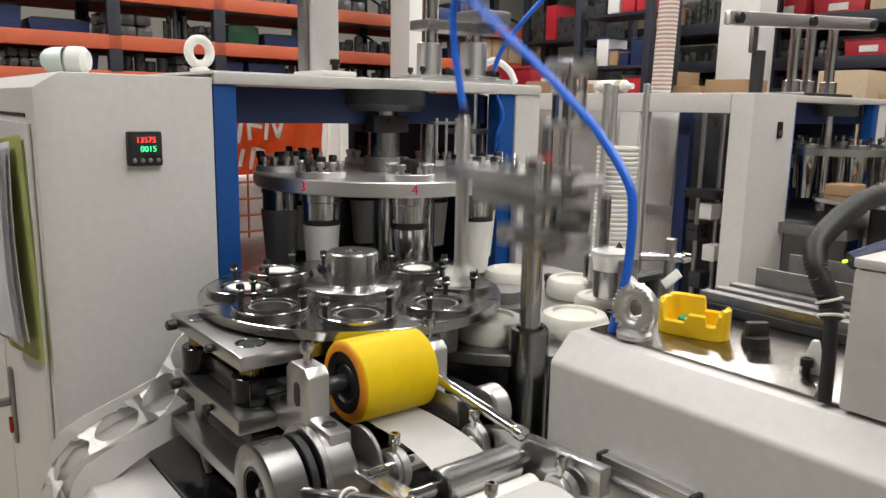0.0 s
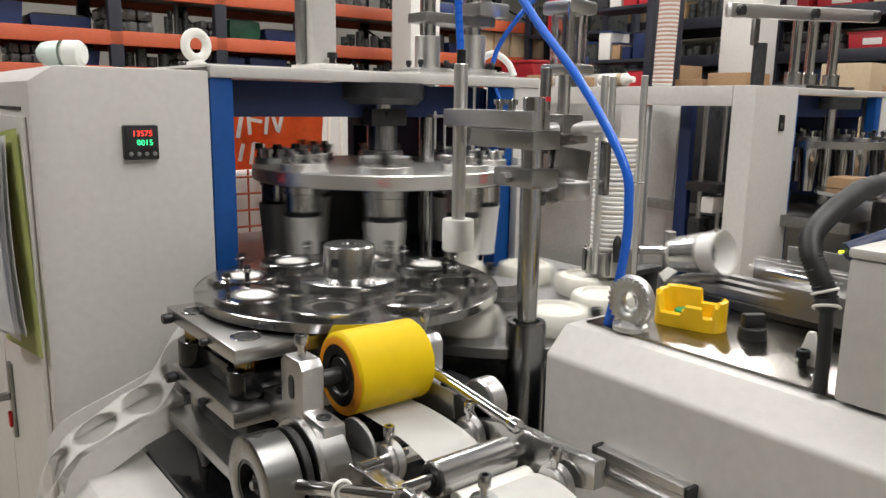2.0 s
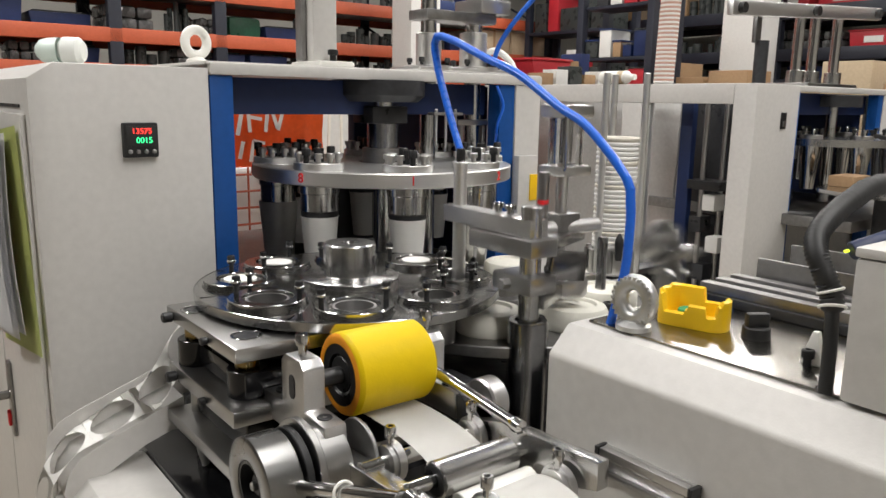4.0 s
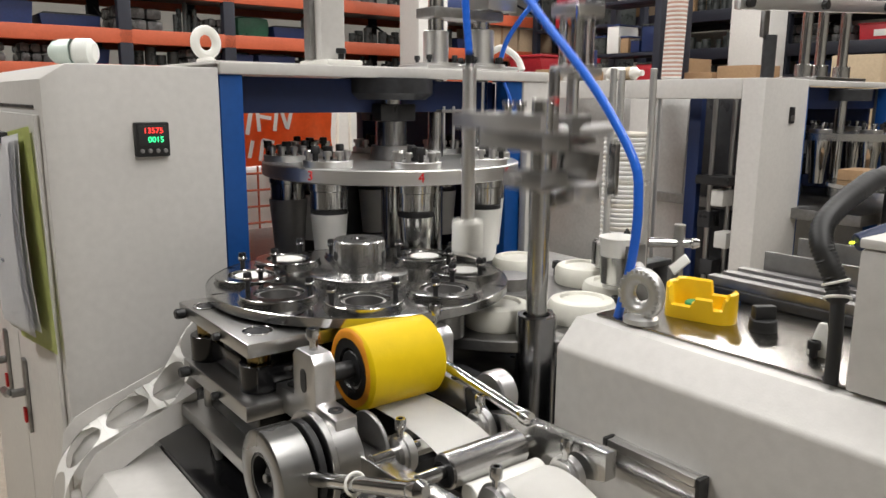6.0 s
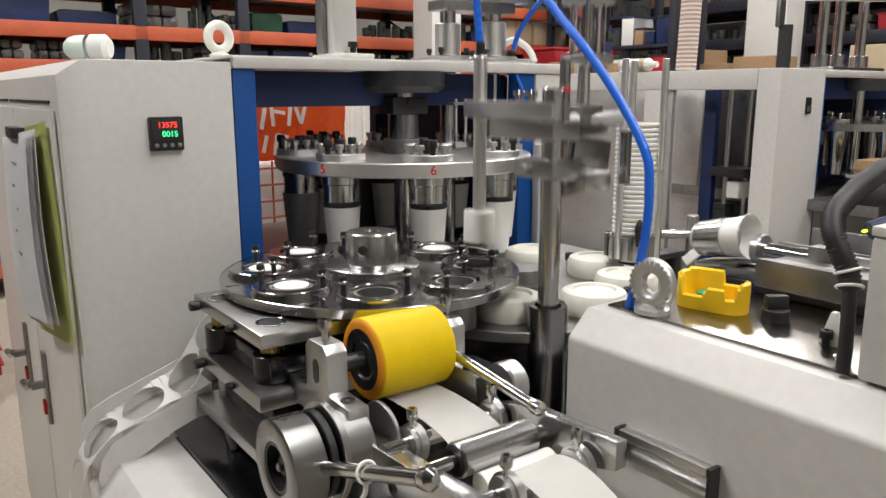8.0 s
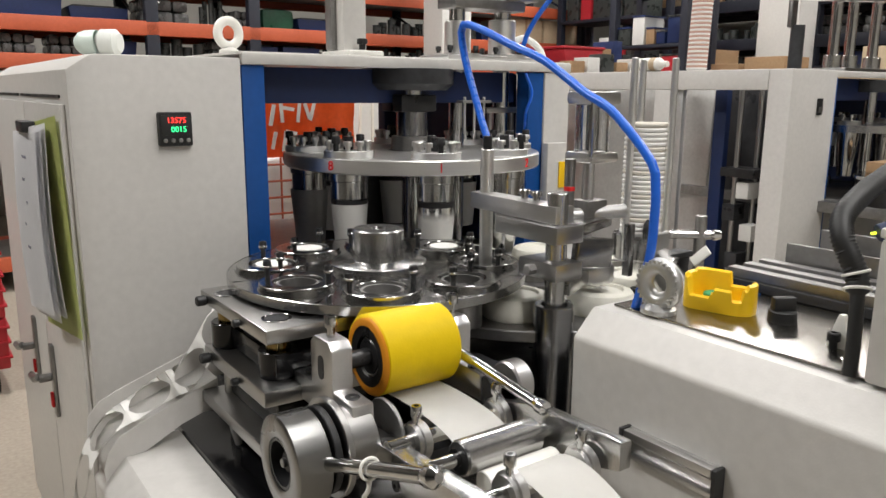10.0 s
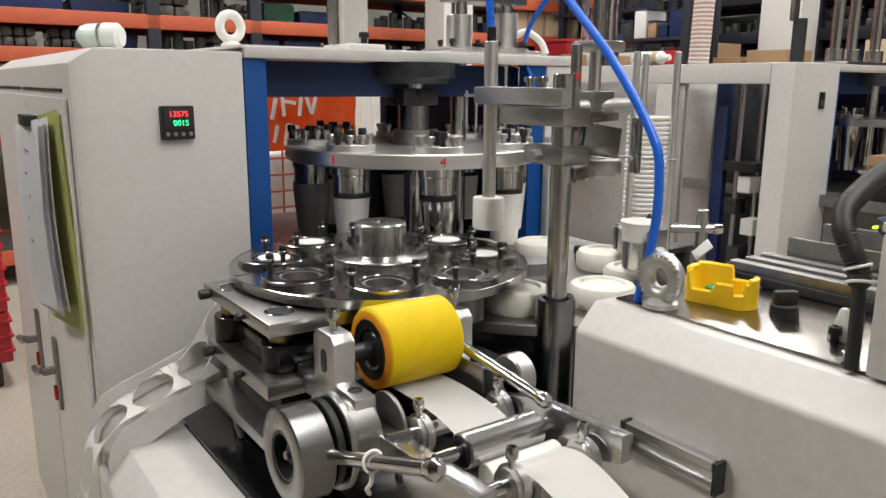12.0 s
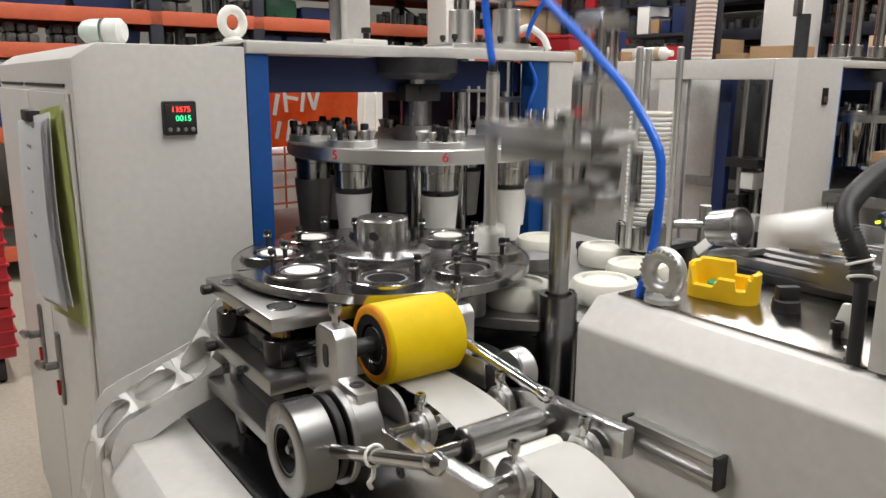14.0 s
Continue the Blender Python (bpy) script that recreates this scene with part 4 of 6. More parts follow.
def yellow_holder():
    t = thing("yellow_lockout_holder", (0.54, -0.88, 1.067), "bright yellow plastic lockout holder on the steel cover", "plastic holder")
    # an open cup with a stepped wall
    a0 = Vector((0.500, -0.838, 0))
    u = Vector((0.026, -0.10, 0)).normalized()
    v = Vector((u.y, -u.x, 0)) * -1
    W, Dp, wall, z, corner = 0.102, 0.050, 0.0075, 1.0668, 0.022

    def height(a, b):
        """The wall's height by the share of the width and of the depth."""
        if b > 0.8:
            return 0.064 if a < 0.58 else 0.041
        if b > 0.2:
            return 0.060 if a < 0.5 else 0.054
        for upto, h in ((0.13, 0.055), (0.17, 0.036), (0.45, 0.026), (0.49, 0.034), (0.74, 0.042), (0.80, 0.026), (0.88, 0.027), (0.92, 0.046)):
            if a < upto:
                return h
        return 0.054

    def ring(inset):
        """A rounded rectangle, evenly walked, as shares of width and depth with its world place."""
        r = corner - inset * 0.6
        lo_u, hi_u, lo_v, hi_v = inset + r, W - inset - r, inset + r, Dp - inset - r
        out = []
        for (cu, cv), start in (((hi_u, lo_v), -90), ((hi_u, hi_v), 0), ((lo_u, hi_v), 90), ((lo_u, lo_v), 180)):
            arc = [(cu + r * math.cos(radians(start + 9 * k)), cv + r * math.sin(radians(start + 9 * k))) for k in range(11)]
            if out:
                p, q = out[-1], arc[0]
                out += [(p[0] + (q[0] - p[0]) * k / 24, p[1] + (q[1] - p[1]) * k / 24) for k in range(1, 24)]
            out += arc
        p, q = out[-1], out[0]
        return out + [(p[0] + (q[0] - p[0]) * k / 24, p[1] + (q[1] - p[1]) * k / 24) for k in range(1, 24)]
    bm = bmesh.new()
    outer, inner, mid = ring(0.0), ring(wall), ring(wall * 0.5)
    rows = []
    for (p, q, m) in zip(outer, inner, mid):
        h = 0.84 * height(m[0] / W, m[1] / Dp)
        col = []
        for (su, sv), zz in ((p, 0.0), (p, h - 0.003), (m, h), (q, h - 0.003), (q, 0.012)):
            w = a0 + u * su + v * sv
            col.append(bm.verts.new((w.x, w.y, z + zz)))
        rows.append(col)
    n = len(rows)
    for k in range(n):
        a, b = rows[k], rows[(k + 1) % n]
        for e in range(4):
            bm.faces.new((a[e], b[e], b[e + 1], a[e + 1]))
    bm.faces.new([c[4] for c in rows])
    bm.faces.new([c[0] for c in reversed(rows)])
    part("shell", bm, YPLASTIC, t)
    c = a0 + u * 0.045 + v * 0.022
    part("green_pad", rod((c.x, c.y, z + 0.013), (c.x, c.y, z + 0.024), 0.016, 20), GREEN, t, "green pad inside")
    return t


yellow_holder()

kb = thing("rotary_knob", (0.556, -0.968, 1.067), "black plastic rotary knob on the steel cover", "knob")
part("skirt", lathe((0.556, -0.968, 1.0665), (0.556, -0.968, 1.083), [(0, 0), (0, 0.0195), (0.9, 0.0185), (1, 0.017), (1, 0)], 32), RUBBER, kb)
part("grip", box((0.540, -0.975, 1.081), (0.572, -0.961, 1.102), 0.004, turn=pose(0, 0, 0, 0, 0, -30)), RUBBER, kb)


def drive_box():
    t = thing("drive_motor_box", (0.6, -1.3, 1.067), "cream enamel motor box on the steel cover", "motor box")
    part("shell", box((0.416, -1.75, 1.0668), (0.75, -1.145, 1.226), 0.006), PAINT, t)
    part("lid", box((0.415, -1.751, 1.2265), (0.751, -1.144, 1.238), 0.004), PAINT, t)
    t2 = thing("corrugated_cable_hose", (0.45, -1.10, 1.067), "black corrugated cable hose with white cable ties", "hose")
    pts = curve_points([(0.424, -1.127, 1.067), (0.431, -1.124, 1.104), (0.441, -1.118, 1.145), (0.450, -1.110, 1.174), (0.448, -1.099, 1.198), (0.450, -1.088, 1.219), (0.465, -1.081, 1.239), (0.495, -1.084, 1.26), (0.525, -1.089, 1.275), (0.577, -1.097, 1.29), (0.70, -1.16, 1.31), (0.86, -1.36, 1.32)], 120)
    bm = bmesh.new()
    rings = []
    n0 = None
    for i, p in enumerate(pts):
        d = (pts[min(i + 1, 119)] - pts[max(i - 1, 0)]).normalized()
        n0 = d.orthogonal().normalized() if n0 is None else (n0 - d * n0.dot(d)).normalized()
        s = d.cross(n0)
        r = 0.0115 + (0.0020 if i % 2 else 0) if i > 25 else 0.0078
        rings.append([bm.verts.new(p + r * (n0 * math.cos(2 * math.pi * k / 14) + s * math.sin(2 * math.pi * k / 14))) for k in range(14)])
    for a, b in zip(rings, rings[1:]):
        for k in range(14):
            j = (k + 1) % 14
            bm.faces.new((a[k], a[j], b[j], b[k]))
    part("tube", bm, RUBBER, t2, smooth=80)
    for i in (27, 34):
        p, d = pts[i], (pts[i + 1] - pts[i - 1]).normalized()
        n = d.orthogonal().normalized()
        s = d.cross(n)
        part("cable_tie", sweep([p + 0.0138 * (n * math.cos(2 * math.pi * k / 20) + s * math.sin(2 * math.pi * k / 20)) for k in range(20)], 0.0018, 6, closed=True), NYLON, t2, "white cable tie")
    part("tie_base", prism([(-1.085, 1.0665), (-1.055, 1.0665), (-1.068, 1.11), (-1.075, 1.11)], "x", 0.505, 0.515, 0.002), NYLON, t2)
    part("tie_bolt", socket_screw((0.50, -1.068, 1.067), (0.50, -1.068, 1.088), 0.008), BLACK, t2)
    t3 = thing("proximity_sensor", (0.53, -1.115, 1.225), "dark blue proximity sensor with a lit yellow-green lamp", "sensor")
    part("body", rod((0.51, -1.10, 1.215), (0.555, -1.135, 1.236), 0.011, 20), NAVY, t3)
    part("lamp", rod((0.507, -1.093, 1.214), (0.510, -1.098, 1.2155), 0.0018, 12), material("sensor_lamp", (0.7, 0.9, 0.05), glow=2.0, vary=0), t3, "yellow-green lamp")


drive_box()
lifting_eye(0.72, -1.13, 1.18, 0.075, NYLON, 0.3, "white painted lifting eye behind the motor box")


# ---------------------------------------------------------------- cup pusher rail and magazine
def pusher_rail():
    t = thing("cup_pusher_rail", (0.70, -1.0, 1.067), "steel pusher rail with flat strips on the cover", "rail")
    part("bed", box((0.665, -1.6, 1.0668), (0.80, -0.80, 1.082), 0.003), SOOT, t)
    for x in (0.672, 0.715, 0.76):
        part("strip", box((x, -1.6, 1.082), (x + 0.022, -0.80, 1.098), 0.002), DULL, t)
    part("guide_wall", box((0.79, -1.5, 1.082), (0.797, -0.83, 1.128), 0.001), DULL, t)
    part("guide_wall", box((0.84, -1.5, 1.06), (0.846, -0.86, 1.15), 0.001), DULL, t)
    part("blue_label", box((0.62, -0.87, 1.0668), (0.66, -0.80, 1.069)), BLUE, t)
    t2 = thing("white_paper_box", (0.86, -1.02, 1.08), "white paper-wrapped block behind the rail", "box")
    part("wrap", box((0.86, -1.12, 1.062), (0.95, -0.96, 1.155), 0.006), NYLON, t2)


pusher_rail()


def cup_magazine():
    t = thing("cup_magazine", (0.83, -0.487, 1.03), "steel cup magazine with tall guide rods", "cup magazine")
    c = Vector((0.83, -0.487, 0))
    part("base_ring", pipe((c.x, c.y, 1.035), (c.x, c.y, 1.085), 0.052, 0.043, 40), STEEL, t)
    part("bracket", box((c.x - 0.02, c.y - 0.02, 1.022), (0.985, c.y + 0.02, 1.035), 0.003), SOOT, t)
    part("stand_post", rod((0.965, c.y, 0.0), (0.965, c.y, 1.022), 0.02), SOOT, t)
    for a in (-75, -175, 55):
        p = turn_at(c, 0.052, a, 0)
        part("guide_rod", rod((p.x, p.y, 1.04), (p.x, p.y, 1.44), 0.0068, 16), RIM, t)
    for k in range(10):
        p = turn_at(c, 0.0535, k * 36, 0)
        part("knurl_bar", box((p.x - 0.004, p.y - 0.004, 1.04), (p.x + 0.004, p.y + 0.004, 1.088), 0.001), DULL, t)
    part("black_pin", lathe((c.x - 0.035, c.y - 0.045, 1.07), (c.x - 0.035, c.y - 0.045, 1.125), [(0, 0.006), (0.6, 0.009), (0.8, 0.008), (1, 0.002), (1, 0)], 14), BLACK, t, "black pointed pin")
    st = thing("nested_cup_stack", (c.x, c.y, 1.04), "tall stack of nested white paper cups", "cup stack")
    for k in range(24):
        z = 1.046 + 0.0095 * k
        part("paper_cup", lathe((c.x, c.y, z), (c.x, c.y, z + 0.05), [(0, 0.033), (0.86, 0.0395), (0.87, 0.043), (0.95, 0.0435), (1, 0.042), (0.95, 0.039), (0.05, 0.032)], 28), PAPER_EDGE if k % 5 == 3 else PAPER, st)
    g = thing("valve_post", (0.93, -0.56, 0.0), "steel post with a crossed air fitting", "post")
    part("post", rod((0.93, -0.56, 0.0), (0.93, -0.56, 1.125), 0.012, 20), STEEL, g)
    part("cross_fitting", rod((0.88, -0.52, 1.085), (0.945, -0.575, 1.085), 0.010, 16), CHROME, g)
    part("knob", lathe((0.945, -0.575, 1.085), (0.960, -0.588, 1.085), [(0, 0.008), (0.3, 0.012), (1, 0.009), (1, 0)], 16), CHROME, g)
    s = thing("white_plastic_chute", (0.92, -0.62, 1.0), "white plastic chute plate beside the rail", "chute plate")
    part("sheet", box((0.80, -0.665, 1.052), (0.805, -0.645, 1.092), 0.001, turn=pose(0, 0, 0, 40, 20, 0)), NYLON, s)


cup_magazine()


# ---------------------------------------------------------------- press with rising rod
C = Vector((0.441, -0.640, 0))
P_ = Vector((0.446, -0.452, 0))
Q_ = Vector((0.575, -0.585, 0))
sl = thing("press_guide_sleeve", (C.x, C.y, 0.6), "dark polished guide sleeve beside the dies", "guide sleeve")
part("sleeve", lathe((C.x, C.y, 0.62), (C.x, C.y, 1.032), [(0, 0.022), (0, 0.033), (0.99, 0.033), (1, 0.031), (1, 0.0225), (0, 0.022)], 40), GUN, sl)
part("foot", box((C.x - 0.06, C.y - 0.05, 0.56), (C.x + 0.06, C.y + 0.06, 0.62), 0.004), SOOT, sl)


def press_carriage():
    """All that rises and falls: the rod, its arms, the pusher, the curling ring and the small cylinder."""
    t = thing("press_carriage", (C.x, C.y, 1.36), "bright steel press carriage with arms, pusher and ring", "press carriage")
    part("main_rod", rod((C.x, C.y, 0.64), (C.x, C.y, 1.392), 0.0175, 32), ROD, t)
    # upper arm to the pusher, in two lapped bars
    part("upper_arm", prism([(0.423, -0.655), (0.423, -0.56), (0.429, -0.425), (0.464, -0.42), (0.463, -0.56), (0.463, -0.655)], "z", 1.342, 1.371, 0.003), ALU, t)
    part("lower_arm", prism([(0.412, -0.67), (0.412, -0.52), (0.428, -0.50), (0.464, -0.54), (0.472, -0.67)], "z", 1.312, 1.341, 0.003), STEEL, t)
    for y in (-0.555, -0.585):
        part("arm_bolt", socket_screw((0.445, y, 1.371), (0.445, y, 1.388), 0.010), CHROME, t)
    part("clamp_collar", box((C.x - 0.03, C.y - 0.032, 1.252), (C.x + 0.03, C.y + 0.058, 1.282), 0.005), STEEL, t)
    part("clamp_screw", rod((C.x - 0.045, C.y + 0.02, 1.267), (C.x - 0.028, C.y + 0.02, 1.267), 0.009, 6), DULL, t)
    pr = part("pusher_rod", rod((P_.x, P_.y, 1.170), (P_.x, P_.y, 1.448), 0.0122, 24), RIM, t)
    part("hose_fitting", rod((P_.x, P_.y, 1.448), (P_.x, P_.y, 1.472), 0.008, 16), BLACK, pr)
    part("nylon_pusher", lathe((P_.x, P_.y, 1.119), (P_.x, P_.y, 1.176), [(0, 0), (0, 0.026), (0.05, 0.0285), (0.95, 0.0285), (1, 0.027), (1, 0)], 36), NYLON, t, "white nylon pusher")
    # the side towards the curling disc
    part("side_arm", prism([(0.455, -0.66), (0.455, -0.61), (0.60, -0.555), (0.615, -0.60)], "z", 1.315, 1.335, 0.003), ROD, t)
    part("link_plate", box((0.475, -0.655, 1.262), (0.56, -0.64, 1.312), 0.003, turn=pose(0, 0, 0, 0, 8, 0)), GUN, t)
    part("side_arm", prism([(0.455, -0.66), (0.455, -0.61), (0.585, -0.55), (0.60, -0.59)], "z", 1.222, 1.246, 0.003), ROD, t)
    part("curling_ring", lathe((Q_.x, Q_.y, 1.218), (Q_.x, Q_.y, 1.25), [(0, 0.02), (0, 0.043), (0.15, 0.046), (0.85, 0.046), (1, 0.043), (1, 0.02), (0, 0.02)], 40), ALU, t)
    part("ring_stem", rod((Q_.x - 0.01, Q_.y, 1.24), (Q_.x - 0.01, Q_.y, 1.44), 0.0105, 20), SCREW, t)
    part("stem_block", box((Q_.x - 0.03, Q_.y - 0.02, 1.325), (Q_.x + 0.02, Q_.y + 0.02, 1.365), 0.004), DULL, t)
    part("cross_tube", rod((Q_.x - 0.045, Q_.y + 0.005, 1.338), (Q_.x + 0.055, Q_.y - 0.03, 1.343), 0.0125, 20), ALU, t)
    part("needle", rod((Q_.x + 0.03, Q_.y - 0.02, 1.255), (Q_.x + 0.125, Q_.y - 0.075, 1.247), 0.0016, 8), DULL, t)
    part("side_rail", box((Q_.x + 0.055, Q_.y - 0.045, 1.225), (Q_.x + 0.068, Q_.y - 0.03, 1.32), 0.002), GUN, t)
    cy = part("air_cylinder", pipe((Q_.x - 0.005, Q_.y, 1.445), (Q_.x - 0.005, Q_.y, 1.53), 0.030, 0.024, 32), GLASS, t, "clear air cylinder tube")
    for z0, z1 in ((1.43, 1.448), (1.528, 1.55)):
        part("cylinder_head", box((Q_.x - 0.038, Q_.y - 0.033, z0), (Q_.x + 0.028, Q_.y + 0.033, z1), 0.006), SCREW, cy)
    part("piston", rod((Q_.x - 0.005, Q_.y, 1.45), (Q_.x - 0.005, Q_.y, 1.535), 0.011, 20), CHROME, cy)
    for s in (-1, 1):
        part("tie_rod", rod((Q_.x - 0.005 + 0.03 * s, Q_.y + 0.028 * s, 1.44), (Q_.x - 0.005 + 0.03 * s, Q_.y + 0.028 * s, 1.545), 0.004, 10), CHROME, cy)
    part("red_band", rod((0.505, -0.60, 1.385), (0.505, -0.60, 1.394), 0.0095, 16), RED, t, "red plastic band")
    part("bracket_rod", rod((0.505, -0.60, 1.30), (0.505, -0.60, 1.44), 0.009, 16), DULL, t)
    return t


carriage = press_carriage()
wl = thing("yellow_cylinder_label", (1.02, -0.02, 0.945), "yellow warning label on a cream bracket", "label bracket")
part("bracket", box((0.99, -0.03, 0.945), (1.06, -0.005, 1.24), 0.003), PAINT, wl)
part("label_plate", box((1.03, -0.0345, 1.12), (1.056, -0.0302, 1.19), 0.001), YPLASTIC, wl)

HOSE_HIGH = [(0.445, -0.805, 1.064), (0.445, -0.822, 1.139), (0.445, -0.830, 1.197), (0.445, -0.830, 1.246), (0.445, -0.822, 1.292), (0.445, -0.777, 1.358), (0.445, -0.714, 1.430), (0.445, -0.640, 1.500), (0.446, -0.56, 1.585), (0.446, -0.50, 1.645), (0.446, -0.455, 1.65), (0.446, -0.441, 1.57), (0.446, -0.450, 1.468)]
HOSE_LOW = [(0.445, -0.805, 1.064), (0.445, -0.825, 1.144), (0.445, -0.829, 1.202), (0.445, -0.828, 1.242), (0.445, -0.816, 1.281), (0.445, -0.742, 1.346), (0.445, -0.683, 1.374), (0.445, -0.594, 1.422), (0.446, -0.511, 1.450), (0.446, -0.419, 1.483), (0.446, -0.372, 1.488), (0.446, -0.381, 1.435), (0.446, -0.425, 1.34), (0.446, -0.450, 1.293)]
N_SEG = 60


def even(keys, n):
    pts = curve_points(keys, 400)
    d = [0.0]
    for a, b in zip(pts, pts[1:]):
        d.append(d[-1] + (b - a).length)
    out = []
    for i in range(n):
        s = d[-1] * i / (n - 1)
        j = max(k for k in range(400) if d[k] <= s + 1e-9)
        j = min(j, 398)
        out.append(pts[j].lerp(pts[j + 1], min(1, (s - d[j]) / max(1e-9, d[j + 1] - d[j]))))
    return out


def air_hose():
    t = thing("blue_air_hose", (0, 0, 0), "bright blue air hose from the cover to the pusher", "air hose")
    hi, lo = even(HOSE_HIGH, N_SEG + 1), even(HOSE_LOW, N_SEG + 1)
    span = max((b - a).length for pts in (hi, lo) for a, b in zip(pts, pts[1:])) * 1.12
    me = to_mesh("hose_length", lathe((0, 0, -span / 2), (0, 0, span / 2), [(0, 0), (0, 0.0067), (0.5, 0.0067), (1, 0.0067), (1, 0)], 18), HOSE, 80)
    rows = []
    for i in range(N_SEG):
        ob = new("hose_length", me)
        ob.parent = t
        both = []
        for pts in (hi, lo):
            d = (pts[i + 1] - pts[i]).normalized()
            side = Vector((1, 0, 0))
            up = d.cross(side).normalized()
            m = Matrix((side, up.cross(side) * 0 + d.cross(side), d)).transposed().to_4x4()
            both.append(Matrix.Translation((pts[i] + pts[i + 1]) / 2) @ m)
        rows.append((ob, both))
    return rows


hose_rows = air_hose()
h2 = thing("blue_air_hose", (0.93, 0.08, 1.462), "blue air hose rising from the roof flange", "air hose")
part("tube", sweep(curve_points([(0.955, 0.05, 1.465), (0.965, 0.03, 1.53), (0.985, -0.02, 1.60), (1.03, -0.08, 1.68), (1.1, -0.12, 1.75)], 24), 0.0065, 12), HOSE, h2)
part("fitting", rod((0.955, 0.05, 1.4625), (0.955, 0.05, 1.485), 0.012, 6), BLACK, h2)
h3 = thing("white_vacuum_hose", (0.97, 0.1, 1.46), "short white vacuum hose on the roof", "hose")
part("tube", sweep(curve_points([(0.98, 0.12, 1.50), (1.01, 0.10, 1.515), (1.035, 0.07, 1.49), (1.04, 0.05, 1.4555)], 20), 0.009, 10), NYLON, h3)


# ---------------------------------------------------------------- flipping cup gripper
PIV = Vector((0.70, -0.722, 0.992))


def cup_flipper():
    """Built upright over the curling disc, arm towards the pivot; its cup is carried rim up."""
    t = thing("cup_transfer_gripper", PIV, "bright steel swinging gripper that flips the cups", "gripper")
    c = PIV + Vector((0, 0.133, 0.075))
    part("shell", lathe((c.x, c.y, c.z - 0.028), (c.x, c.y, c.z + 0.024), [(0, 0.026), (0, 0.0295), (1, 0.0335), (1, 0.0305), (0, 0.026)], 40), ROD, t)
    part("clamp_plate", box((c.x - 0.024, c.y - 0.046, c.z - 0.03), (c.x + 0.024, c.y - 0.036, c.z + 0.05), 0.003), STEEL, t)
    part("arm", prism([(PIV.y - 0.012, PIV.z - 0.012), (PIV.y + 0.014, PIV.z - 0.012), (c.y - 0.035, c.z - 0.03), (c.y - 0.045, c.z + 0.02), (PIV.y - 0.012, PIV.z + 0.02)], "x", c.x - 0.012, c.x + 0.012, 0.003), DULL, t)
    part("pivot_boss", rod((c.x - 0.035, PIV.y, PIV.z), (c.x + 0.035, PIV.y, PIV.z), 0.017, 24), STEEL, t)
    for s in (-1, 1):
        part("screw", socket_screw((c.x + 0.018 * s, c.y - 0.05, c.z), (c.x + 0.018 * s, c.y - 0.066, c.z), 0.007), CHROME, t)
    cup = thing("paper_cup", PIV, "white paper cup travelling with the gripper", "paper cup")
    part("cup_wall", lathe((c.x, c.y, c.z - 0.038), (c.x, c.y, c.z + 0.060), [(0.03, 0), (0.03, 0.0238), (0, 0.0242), (0, 0.0250), (0.97, 0.0350), (0.98, 0.0368), (1, 0.0365), (0.97, 0.0345), (0.05, 0.0246), (0.05, 0)], 40), PAPER, cup)
    return t, cup


gripper, grip_cup = cup_flipper()
pv = thing("gripper_bearing", (0.70, -0.722, 0.98), "dull steel pivot bearing of the gripper", "bearing")
for x in (0.655, 0.745):
    part("cheek", prism([(-0.752, 0.945), (-0.69, 0.945), (-0.702, 1.012), (-0.742, 1.012)], "x", x - 0.006, x + 0.006, 0.002), DULL, pv)
part("foot", box((0.64, -0.7545, 0.925), (0.76, -0.67, 0.945), 0.003), SOOT, pv)

# pusher that shoves the cup along the rail into the gripper
pu = thing("cup_pusher", (0.70, -0.98, 1.10), "steel cup pusher carriage sliding on the rail", "pusher")
part("carriage", box((0.675, -1.14, 1.0985), (0.755, -1.00, 1.118), 0.003), STEEL, pu)
part("plunger", rod((0.70, -1.05, 1.13), (0.70, -0.965, 1.13), 0.012, 20), CHROME, pu)
part("plunger_head", rod((0.70, -0.968, 1.13), (0.70, -0.955, 1.13), 0.024, 28), ALU, pu)
part("bracket", box((0.685, -1.07, 1.115), (0.715, -1.045, 1.15), 0.003), STEEL, pu)
part("side_plate", box((0.640, -1.13, 1.084), (0.652, -0.99, 1.128), 0.003), DULL, pu)
part("saddle", box((0.6525, -1.12, 1.1185), (0.69, -1.01, 1.128), 0.002), STEEL, pu)
part("guide_bar", box((0.735, -1.30, 1.12), (0.748, -1.0, 1.134), 0.002), ALU, pu)


